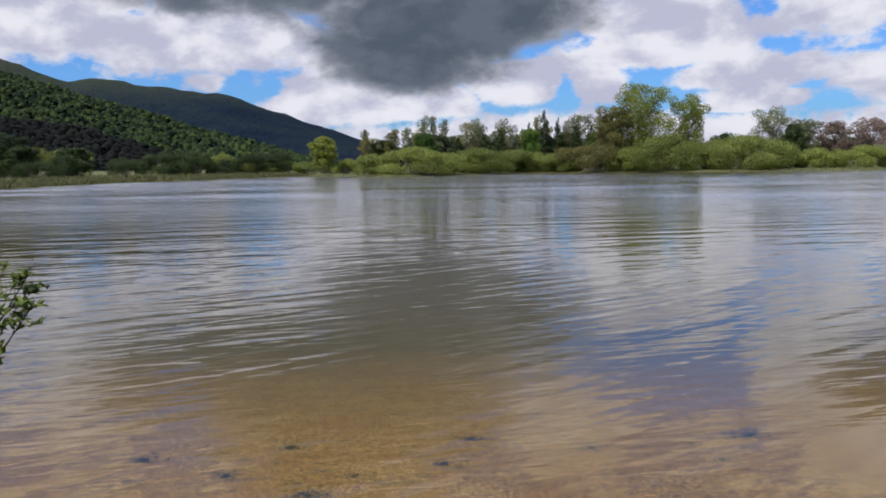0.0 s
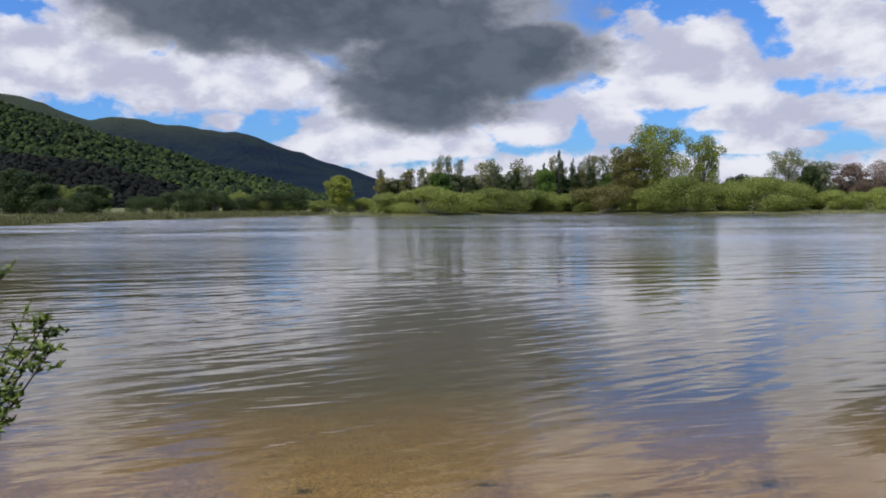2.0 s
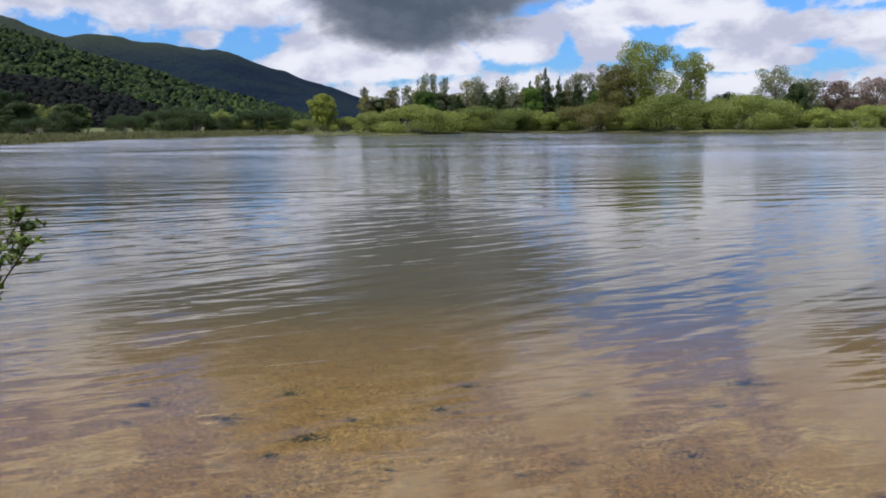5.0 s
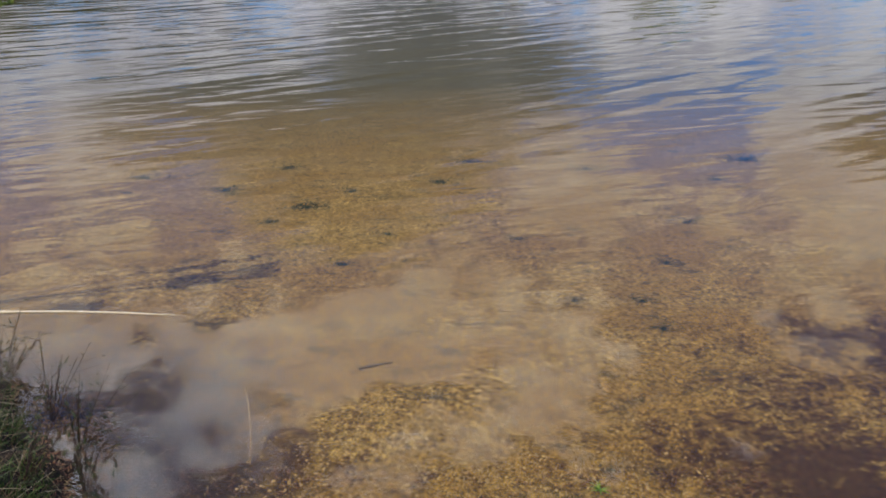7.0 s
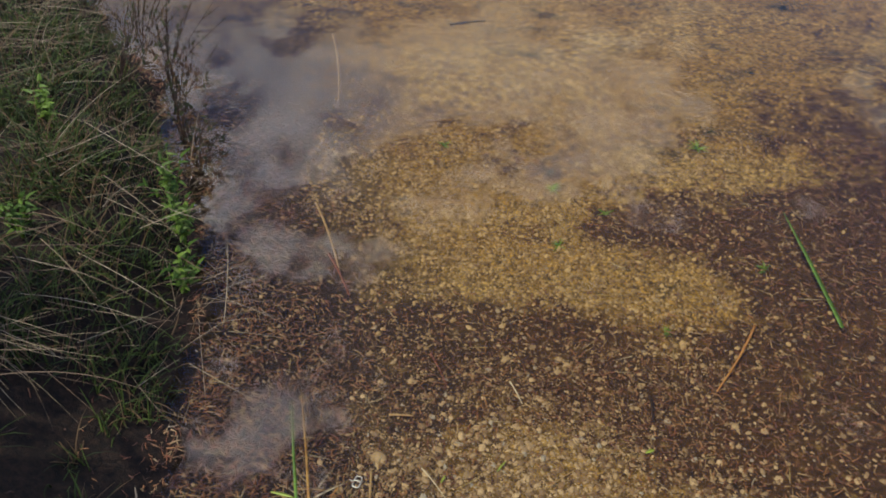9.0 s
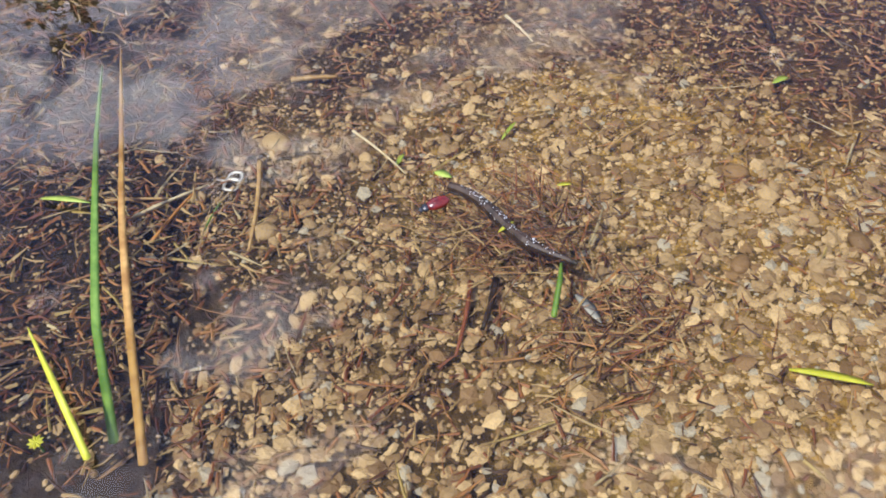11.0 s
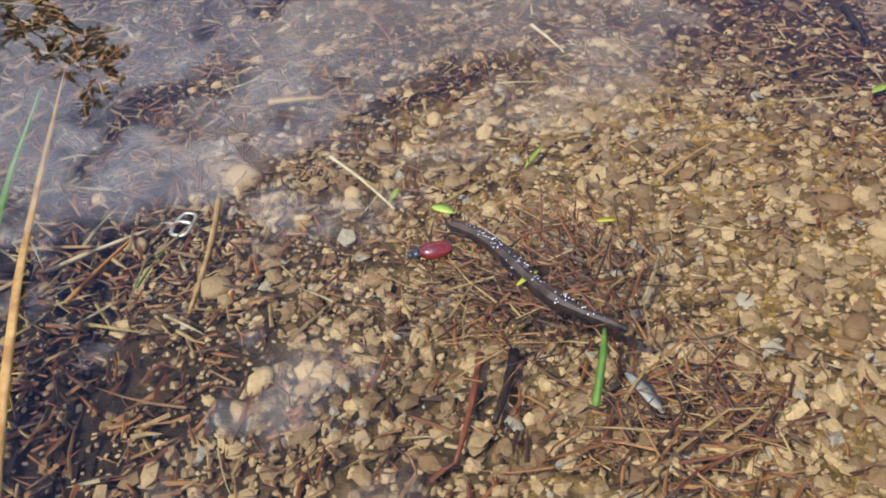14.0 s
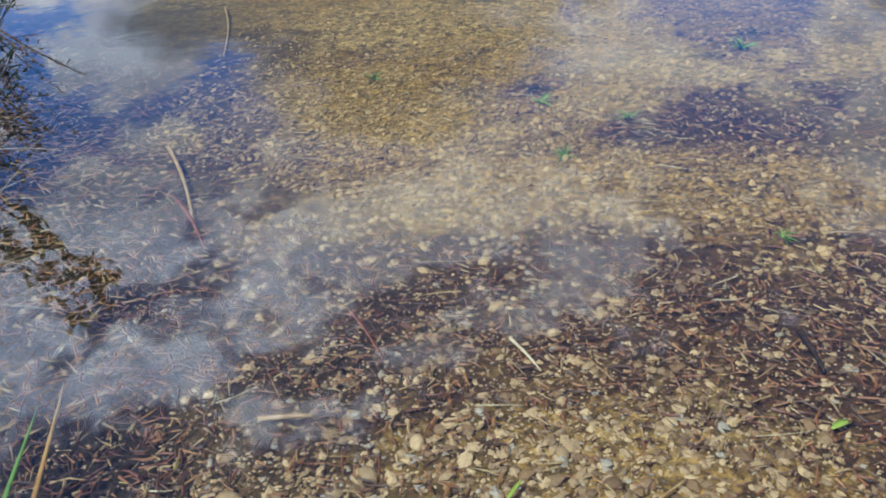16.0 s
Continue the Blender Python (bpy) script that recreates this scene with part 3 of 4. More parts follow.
    crown.build("crown", LEAF[leaves], base)
    return tagged(base, label, category)


WILLOW = "rounded light green willow bush at the water's edge"
for x, y, w, h in ((-4.4, 147, 15.5, 4.8), (8.9, 160, 15, 5.3), (-12.4, 151, 8, 3.8), (40.6, 151, 15.5, 6.5), (53.0, 147, 17, 6.1), (47.0, 150, 10, 5.9), (3.5, 158, 9, 4.0), (34.0, 155, 9, 4.6), (22, 160, 8, 3.6), (61, 150, 8, 3.8)):
    tree("willow_bush", x, y, w, h, "bush", "willow", WILLOW, "bush", 0.5 + w / 13)
tree("willow_bush", 27.2, 157, 13, 5.5, "bush", "sallow", "rounded olive-brown willow bush on the shore", "bush", 1.4)
for x, y, w, h in ((19.3, 162, 8, 4.1), (66.5, 147, 8, 3.8), (73.5, 145, 10, 3.9), (82, 146, 11, 4.2), (-19, 160, 7, 3.0), (14, 164, 7, 4.4), (60.5, 152, 7, 3.4), (-27, 168, 8, 2.8), (-33, 172, 8, 2.7), (-38, 166, 9, 2.4), (-52, 160, 8, 2.4)):
    tree("shore_bush", x, y, w, h, "bush", "willow", "low yellow-green bush on the far shore", "bush", 0.9)
for x, y, w, h, form, leaf, label, dens in (
        (-23.2, 160, 5.6, 7.3, "spread", "poplar", "small yellow-green tree standing alone by the shore", 0.8),
        (37.4, 161, 13.5, 16.6, "spread", "poplar", "tall broad poplar in fresh yellow-green leaf", 1.7),
        (47.2, 162, 8.2, 14.6, "spread", "poplar", "tall slender poplar in fresh leaf", 0.9),
        (32.0, 159, 7.5, 12.2, "spread", "sallow", "olive-green tree in young leaf", 1.2),
        (64.4, 165, 8.2, 12.0, "spread", "young", "thin pale grey-green tree in young leaf", 0.6),
        (67.0, 161, 4.8, 8.3, "spread", "dark", "small dark green tree on the shore", 0.9),
        (71.1, 165, 6.0, 9.5, "spread", "young", "thin pale tree in young leaf", 0.6),
        (77.6, 166, 8.5, 9.0, "spread", "brown", "red-brown tree in bud", 0.8),
        (85.0, 166, 8.0, 9.7, "spread", "brown", "red-brown tree in bud", 0.7),
        (92.0, 168, 8.0, 9.2, "spread", "brown", "red-brown tree in bud", 0.7),
        (-4.0, 170, 4.8, 7.8, "spread", "fresh", "bright green small tree", 1.0),
        (17.0, 166, 4.6, 8.6, "spread", "fresh", "bright green small tree", 0.9),
        (29.5, 165, 4.0, 7.5, "column", "fresh", "bright green small tree", 0.9)):
    tree("shore_tree", x, y, w, h, form, leaf, label, "tree", dens)
row = np.random.default_rng(41)
for i in range(34):
    x = -18 + i * 1.55 + row.uniform(-0.9, 0.9)
    tall = 8.4 if x < -6 else 10.6
    tree("slender_tree", x, row.uniform(174, 182), row.uniform(3.0, 5.2), tall * row.uniform(0.72, 1.18), "column", ("young", "young", "sallow")[int(row.integers(3))],
         "slender grey-green tree in a row behind the bushes", "tree", 0.6)
for i in range(27):
    x = -14 + i * 4.1 + row.uniform(-1.2, 1.2)
    tree("thicket_tree", x, row.uniform(178, 186), row.uniform(5, 8), row.uniform(6.4, 9.0) - 1.6 * (abs(x - 15) > 22), "spread", ("dark", "dark", "young")[int(row.integers(3))], "dark leafy tree in the thicket behind the shore", "tree", 0.7)
for x, y, w, h in ((11.6, 173, 5.0, 8.8), (20.6, 173, 4.6, 12.8), (17.8, 174, 4.0, 10.0), (23.6, 173, 4.0, 10.8), (8.0, 172, 5.0, 7.6), (27.0, 173, 4.5, 9.6), (3.0, 173, 6.0, 7.0), (31.0, 175, 5.0, 9.5)):
    tree("spruce", x, y, w, h, "cone", "dark", "dark green spruce behind the willows", "conifer", 1.0)
for x, y, w, h in ((-61.5, 121, 5, 4.9), (-58.0, 131, 6, 4.6), (-66, 126, 6, 6.5), (-72, 132, 7, 7.5), (-63, 138, 6, 4.2), (-78, 128, 7, 8.0)):
    tree("shore_tree", x, y, w, h, "spread", "dark", "dark green tree at the foot of the hill", "tree", 0.8)


def reed_belt():
    """Dry and green reeds along the far water line."""
    s = Soup()
    for _ in range(17000):
        if rng.uniform() < 0.78:
            y = rng.uniform(70, 156)
            x = near_edge(y) - rng.exponential(4.0) - 0.2
        else:
            x = rng.uniform(-30, 95)
            y = far_edge(x) + rng.exponential(2.5) + 0.2
        z = ground_z(x, y)
        s.blade((x, y, z - 0.05), rng.uniform(0, 6.28), rng.uniform(0.35, 0.85) * (0.85 if x < -24 else 0.4), 0.09, rng.uniform(0.6, 1.4), rng.uniform(0, 0.6), 2)
    return tagged(s.build("reeds", LEAF["reed"]), "yellow-green reeds and sedge along the far shore", "reeds", kind="stuff")


reed_belt()
for i in range(20):                                                 # scrub along the foot of the hill
    y = 118 + i * 3.4 + row.uniform(-2, 2)
    x = near_edge(y) - row.uniform(9, 26) - (6 if y < 140 else 0)
    tree("scrub_bush", x, y, row.uniform(5, 9), row.uniform(2.6, 5.2), "bush", ("dark", "dark", "dark", "willow")[int(row.integers(4))], "dark leafy bush in the scrub at the foot of the hill", "bush", 0.45)

# ---- the landing: gravel, litter and small things in the shallows ----
def stone_material():
    m, g = material("wet_limestone_gravel")
    r = g.math("FRACT", g.math("ADD", g.node("ShaderNodeObjectInfo").outputs["Random"], g.node("ShaderNodeNewGeometry").outputs["Random Per Island"]))
    r2 = g.node("ShaderNodeTexWhiteNoise", {"W": r}, noise_dimensions="1D").outputs["Value"]
    col = g.mix(r, (0.15, 0.082, 0.034), (0.56, 0.395, 0.215))
    col = g.mix(g.math("GREATER_THAN", r2, 0.94), col, (0.36, 0.32, 0.26))
    col = g.mix(g.math("LESS_THAN", r2, 0.12), col, (0.20, 0.11, 0.05))
    pos = g.node("ShaderNodeNewGeometry").outputs["Position"]
    film = g.ramp(g.node("ShaderNodeSeparateXYZ", {0: pos}).outputs[1], 0.8, 1.4, 0.15, 0.8)      # golden algae thicken with depth
    col = g.mix(film, col, g.mix(r, (0.15, 0.083, 0.024), (0.47, 0.30, 0.10)))
    n = g.noise(pos, 320.0, 4.0, 0.65)
    col = g.mix(g.ramp(n, 0.45, 0.75, 0.0, 0.5), col, (0.16, 0.10, 0.05))
    finish(g, principled(g, col, 0.6, bump(g, n, 0.0012), 0.4))
    return m


MAT_STONE = stone_material()


def stone_shape(k):
    """A worn, slightly angular pebble of unit half-length."""
    lr = np.random.default_rng(100 + k)
    seg, v = 5, []
    v.append((0, 0, 1.0))
    for e in (0.42, -0.42):
        for j in range(seg):
            a = (j + 0.5 * (e < 0)) * 2 * math.pi / seg
            v.append((math.cos(a) * 0.95, math.sin(a) * 0.95, e))
    v.append((0, 0, -1.0))
    v = np.array(v) * lr.uniform(0.72, 1.15, (len(v), 1)) * (1.0, lr.uniform(0.55, 0.95), lr.uniform(0.35, 0.6))
    f = [(0, 1 + j, 1 + (j + 1) % seg) for j in range(seg)]
    for r in range(1):
        for j in range(seg):
            a, b = 1 + r * seg + j, 1 + r * seg + (j + 1) % seg
            f += [(a, a + seg, b + seg), (a, b + seg, b)]
    f += [(1 + seg + j, len(v) - 1, 1 + seg + (j + 1) % seg) for j in range(seg)]
    return v, f


SHAPES = [stone_shape(k) for k in range(14)]


def turned(v, size, at, lr):
    a, t = lr.uniform(0, 6.283), lr.uniform(-0.35, 0.35, 2)
    m = np.array(Euler((t[0], t[1], a)).to_matrix())
    return (v * size) @ m.T + at


def gravel():
    """300 single stones where the eye comes nearest, the rest of the gravel as one heap."""
    lr = np.random.default_rng(21)
    meshes = []
    for k, (v, f) in enumerate(SHAPES):
        me = bpy.data.meshes.new("stone")
        me.from_pydata(v.tolist(), [], f)
        me.materials.append(MAT_STONE)
        meshes.append(me)
    heap, singles = Soup(), 0
    for i in range(76000):
        x, y = lr.uniform(-0.6, 1.0), 0.36 + 2.2 * lr.uniform() ** 1.55
        if x > 0.5 + 0.5 * lr.uniform() or y > 1.7 + 0.9 * lr.uniform():
            continue
        if x < near_edge(y) + 0.03:
            continue
        if lr.uniform() < litter(x, y) * 0.78 or (x < -0.2 + 0.12 * fnoise(x, y, 6.0, 2.0) and y < 0.9 and lr.uniform() < 0.86) or (x < near_edge(y) + 0.42 + 0.25 * fnoise(x, y, 3.0, 6.0) and lr.uniform() < 0.85 and y > 0.85):
            continue
        r = 0.0033 * math.exp(lr.normal(0, 0.48)) * (1.1 if y < 1.2 else 1.0)
        r = min(r, 0.0095)
        z = ground_z(x, y) + r * lr.uniform(-0.05, 0.3)
        k = int(lr.integers(len(SHAPES)))
        if singles < 300 and r > 0.0060 and -0.34 < x < 0.3 and 0.46 < y < 0.98:
            ob = new("stone", meshes[k])
            ob.matrix_basis = pose(x, y, z, lr.uniform(-20, 20), lr.uniform(-20, 20), lr.uniform(0, 360)) @ Matrix.Scale(r, 4)
            ob.parent = ground
            singles += 1
        else:
            heap.add(turned(SHAPES[k][0], r, (x, y, z), lr), SHAPES[k][1])
    for _ in range(26000):                                          # grit between them
        x, y = lr.uniform(-0.4, 0.45), lr.uniform(0.42, 1.15)
        r = lr.uniform(0.0011, 0.0025)
        if lr.uniform() > litter(x, y) * 0.7:
            heap.add(turned(SHAPES[int(lr.integers(len(SHAPES)))][0], r, (x, y, ground_z(x, y) + r * 0.3), lr), SHAPES[0][1])
    ob = heap.build("gravel", MAT_STONE)
    tagged(ob, "pale limestone gravel on the lake bed in shallow water", "gravel", kind="stuff")
    bigs = []
    for k in range(6):
        bm = bmesh.new()
        bmesh.ops.create_icosphere(bm, subdivisions=2, radius=1.0)
        for v in bm.verts:
            v.co *= 1.0 + 0.22 * noise.noise(v.co * 1.3 + Vector((k * 5.0, 0, 0))) + 0.07 * noise.noise(v.co * 3.5 + Vector((0, k * 3.0, 0)))
            v.co.y *= 0.72
            v.co.z *= 0.42
        me = bpy.data.meshes.new("stone")
        bm.to_mesh(me)
        bm.free()
        me.materials.append(MAT_STONE)
        me.shade_smooth()
        bigs.append(me)
    # the larger flat stones
    for x, y, r in ((-0.199, 0.649, 0.017), (-0.209, 0.781, 0.021), (-0.119, 0.758, 0.011), (-0.27, 0.70, 0.012), (-0.056, 0.605, 0.011), (-0.148, 0.567, 0.013), (0.012, 1.072, 0.013),
                    (0.245, 0.69, 0.014), (0.225, 0.723, 0.015), (0.1, 0.8, 0.011), (0.063, 0.839, 0.010), (0.27, 0.655, 0.013), (-0.062, 0.855, 0.012), (-0.101, 0.816, 0.013), (0.30, 0.62, 0.014), (0.2, 0.60, 0.013)):
        ob = new("stone", bigs[int(lr.integers(len(bigs)))])
        ob.matrix_basis = pose(x, y, ground_z(x, y) + r * 0.2, 0, 0, lr.uniform(0, 360)) @ Matrix.Scale(r * 0.85, 4)
        ob.parent = ground


def straw_material(name, colors, rough=0.55):
    """Dead stalks and needles: each island picks its own tint of the given ones."""
    m, g = material(name)
    geo = g.node("ShaderNodeNewGeometry")
    r = geo.outputs["Random Per Island"]
    ramp = g.node("ShaderNodeValToRGB", {"Fac": r})
    ramp.color_ramp.interpolation = "CONSTANT"
    while len(ramp.color_ramp.elements) < len(colors):
        ramp.color_ramp.elements.new(1.0)
    for i, c in enumerate(colors):
        ramp.color_ramp.elements[i].position = i / len(colors)
        ramp.color_ramp.elements[i].color = (*c, 1)
    n = g.noise(geo.outputs["Position"], 160.0, 4.0, 0.6)
    col = g.mix(g.ramp(n, 0.35, 0.7, 0.0, 0.5), ramp.outputs[0], (0.06, 0.035, 0.018))
    finish(g, principled(g, col, rough, bump(g, n, 0.0006), 0.4))
    return m


MAT_LITTER = straw_material("red_brown_litter", [(0.17, 0.055, 0.025), (0.26, 0.10, 0.035), (0.09, 0.035, 0.02), (0.36, 0.17, 0.06), (0.06, 0.028, 0.018), (0.40, 0.27, 0.12)])
MAT_STRAW = straw_material("pale_straw", [(0.34, 0.24, 0.12), (0.30, 0.17, 0.07), (0.46, 0.37, 0.22), (0.22, 0.11, 0.045), (0.36, 0.26, 0.09)])
MAT_TWIG = barky("dark_wet_twig", (0.014, 0.009, 0.007), (0.055, 0.032, 0.02), 120.0, 0.5, 0.001)
MAT_GRASS = leafy("bank_grass", (0.010, 0.020, 0.004), (0.072, 0.110, 0.018), (0.14, 0.09, 0.04), 0.22, 0.25, 0.5, 0.3)
MAT_DRY = straw_material("dry_bank_grass", [(0.26, 0.20, 0.11), (0.17, 0.12, 0.06), (0.38, 0.31, 0.19), (0.10, 0.06, 0.03), (0.14, 0.09, 0.045)])
MAT_GREEN = leafy("bright_green_leaf", (0.10, 0.20, 0.02), (0.26, 0.38, 0.05), glow=0.35, rough=0.4)
MAT_HERB = leafy("herb_leaf", (0.055, 0.115, 0.012), (0.16, 0.26, 0.03), glow=0.3, rough=0.5)
MAT_WEED = leafy("dark_water_weed", (0.02, 0.03, 0.012), (0.06, 0.075, 0.025))


def debris():
    """Needles, bark and broken stalks spread over the bed."""
    lr = np.random.default_rng(33)
    s, pale = Soup(), Soup()
    for _ in range(34000):
        x, y = lr.uniform(-0.85, 1.05), 0.34 + 1.75 * lr.uniform() ** 1.35
        if x < near_edge(y) - (0.3 if y < 0.9 else 0.0) or lr.uniform() > 0.05 + 0.9 * litter(x, y):
            continue
        if x < near_edge(y) and lr.uniform() < 0.92:
            continue
        z = ground_z(x, y) + lr.uniform(0.001, 0.008)
        s.blade((x, y, z), lr.uniform(0, 6.28), lr.uniform(0.005, 0.028) * lr.uniform(0.5, 1.2), lr.uniform(0.0009, 0.0036), lr.normal(0, 0.18), lr.normal(0, 0.3), 2, lr.normal(0, 0.4))
    for _ in range(9000):                                           # rot and broken stems along the foot of the bank
        y = lr.uniform(0.45, 2.6)
        x = near_edge(y) + lr.uniform(-0.05, 0.5) * lr.uniform(0.2, 1.0)
        (pale if lr.uniform() < 0.06 else s).blade((x, y, max(ground_z(x, y), -0.09) + lr.uniform(0.001, 0.012)), lr.uniform(0, 6.28), lr.uniform(0.006, 0.026), lr.uniform(0.001, 0.004), lr.normal(0, 0.2), lr.normal(0, 0.3), 2, lr.normal(0, 0.5))
    for _ in range(2600):                                           # short bits in the near shallows
        x, y = lr.uniform(-0.42, 0.5), lr.uniform(0.42, 1.1)
        s.blade((x, y, ground_z(x, y) + lr.uniform(0.003, 0.007)), lr.uniform(0, 6.28), lr.uniform(0.004, 0.018), lr.uniform(0.0007, 0.0026), lr.normal(0, 0.2), lr.normal(0, 0.3), 2, lr.normal(0, 0.5))
    for _ in range(26):                                            # broken straw on the mud by the ring-pull
        x, y = lr.normal(-0.31, 0.045), lr.normal(0.665, 0.05)
        pale.blade((x, y, ground_z(x, y) + lr.uniform(0.004, 0.014)), lr.normal(0.7, 1.0), lr.uniform(0.015, 0.055), lr.uniform(0.0014, 0.0036), lr.normal(0, 0.12), 0, 3, lr.normal(0, 0.2))
    for _ in range(420):                                            # the tangle caught on the floating stick
        x, y = lr.normal(0.015, 0.035), lr.normal(0.622, 0.026)
        s.blade((x, y, lr.uniform(-0.035, -0.003)), lr.normal(2.6, 0.9), lr.uniform(0.012, 0.05), lr.uniform(0.0007, 0.002), lr.normal(0, 0.2), lr.normal(0, 0.3), 2, lr.normal(0, 0.4))
    for _ in range(300):                                            # and the drift below it, to the right
        x, y = lr.normal(0.10, 0.035), lr.normal(0.53, 0.035)
        s.blade((x, y, ground_z(x, y) + lr.uniform(0.002, 0.014)), lr.uniform(0, 6.28), lr.uniform(0.01, 0.045), lr.uniform(0.0008, 0.0024), lr.normal(0, 0.2), 0, 2, lr.normal(0, 0.5))
    for _ in range(480):
        x, y = lr.uniform(-0.6, 1.0), 0.36 + 2.2 * lr.uniform() ** 1.5
        if x < near_edge(y) - 0.02:
            continue
        pale.blade((x, y, ground_z(x, y) + lr.uniform(0.004, 0.012)), lr.uniform(0, 6.28), lr.uniform(0.012, 0.06), lr.uniform(0.0010, 0.0030), lr.normal(0, 0.08), lr.normal(0, 0.1), 3, lr.normal(0, 0.2))
    tagged(s.build("plant_litter", MAT_LITTER), "red-brown needles and rotted stalks lying under water", "plant litter", kind="stuff")
    tagged(pale.build("straw_litter", MAT_STRAW), "pale broken straws scattered over the lake bed", "straw", kind="stuff")


def stalk(name, a, b, width, mat, label, category="straw", lift=0.0, bow=0.02):
    """One straw, stem or blade from a to b, with nodes and a slight bow."""
    a, b = np.array(a, float), np.array(b, float)
    if a[2] < -0.01:                                                # what lies on the bed rests on its stones
        a[2], b[2] = (ground_z(*q[:2]) + 0.006 + width / 2 for q in (a, b))
    d = b - a
    side = np.array([-d[1], d[0], 0]) * bow
    s = Soup()
    k = 9
    pts = [d * t + side * math.sin(t * math.pi) + (0, 0, lift * math.sin(t * math.pi)) for t in np.linspace(0, 1, k)]
    radii = [width / 2 * (1 - 0.45 * t) * (1.18 if i % 3 == 0 else 1.0) for i, t in enumerate(np.linspace(0, 1, k))]
    s.tube(pts, radii, 7)
    ob = s.build(name, mat, smooth=True)
    ob.location = a
    return tagged(ob, label, category)


def leaf_thing(name, p, length, width, turn, mat, label, tilt=0.0, category="leaf"):
    """A single lens-shaped leaf with a midrib fold and some thickness."""
    s = Soup()
    n, v, f = 7, [], []
    for i in range(n):
        t = i / (n - 1)
        w = width / 2 * math.sin(math.pi * (0.06 + 0.9 * t)) ** 0.8
        z = 0.04 * length * math.sin(t * math.pi)
        x = (t - 0.5) * length
        v += [(x, -w, z + w * 0.25), (x, 0, z), (x, w, z + w * 0.25), (x, 0, z - 0.0006)]
    for i in range(n - 1):
        a = 4 * i
        for j in range(4):
            f.append((a + j, a + (j + 1) % 4, a + 4 + (j + 1) % 4, a + 4 + j))
    f += [(0, 3, 2, 1), (4 * n - 4, 4 * n - 3, 4 * n - 2, 4 * n - 1)]
    s.add(v, f)
    ob = s.build(name, mat, smooth=True)
    x, y, z = p
    ob.matrix_basis = pose(x, y, ground_z(x, y) + 0.008 if z < -0.01 else z, tilt, 0, turn)
    return tagged(ob, label, category)


def plain(name, a, b, rough, spec=0.4, metal=0.0, scale=60.0):
    m, g = material(name)
    n = g.noise(g.node("ShaderNodeTexCoord").outputs["Object"], scale, 4.0, 0.6)
    finish(g, principled(g, g.mix(g.ramp(n, 0.35, 0.65), a, b), rough, bump(g, n, 0.0004), spec, metal))
    return m


def ring_pull():
    """The two-holed tab of a drink can: rim, cross bar, torn tongue."""
    metal = plain("dull_aluminium", (0.55, 0.54, 0.50), (0.78, 0.77, 0.74), 0.38, 0.5, 0.75, 300.0)
    base = empty("ring_pull", -0.24, 0.72, ground_z(-0.24, 0.72) + 0.007, -12)
    s = Soup()
    pts, n = [], 28
    for i in range(n):
        a = i * 2 * math.pi / n
        c, d = math.cos(a), math.sin(a)
        taper = 1.0 - 0.08 * d
        pts.append((0.0068 * taper * math.copysign(abs(c) ** 0.55, c), 0.0115 * math.copysign(abs(d) ** 0.6, d), 0.0006 * d))
    ring = np.array(pts)
    sides, v, f = 6, [], []
    for i in range(n):
        t = ring[(i + 1) % n] - ring[i - 1]
        t /= np.linalg.norm(t)
        u = np.array([t[1], -t[0], 0])
        for j in range(sides):
            a = j * 2 * math.pi / sides
            v.append(ring[i] + u * 0.0015 * math.cos(a) + np.array([0, 0, 0.0009 * math.sin(a)]))
    for i in range(n):
        for j in range(sides):
            k, l = (i + 1) % n, (j + 1) % sides
            f.append((i * sides + j, k * sides + j, k * sides + l, i * sides + l))
    s.add(v, f)
    s.build("rim", metal, base, True)
    bar = Soup()
    bar.tube([(-0.0068, 0.0008, 0), (-0.003, 0.0014, 0.0004), (0.003, 0.0014, 0.0004), (0.0068, 0.0008, 0)], (0.0013, 0.0017, 0.0017, 0.0013), 6)
    bar.build("cross_bar", metal, base, True)
    tongue = Soup()
    tongue.blade((-0.007, -0.002, 0), 3.0, 0.0105, 0.0042, 0.05, 0.3, 4)
    tongue.build("tongue", metal, base, True, "torn tongue of the tab")
    tagged(base, "old aluminium ring-pull with two holes lying on the mud", "ring-pull")


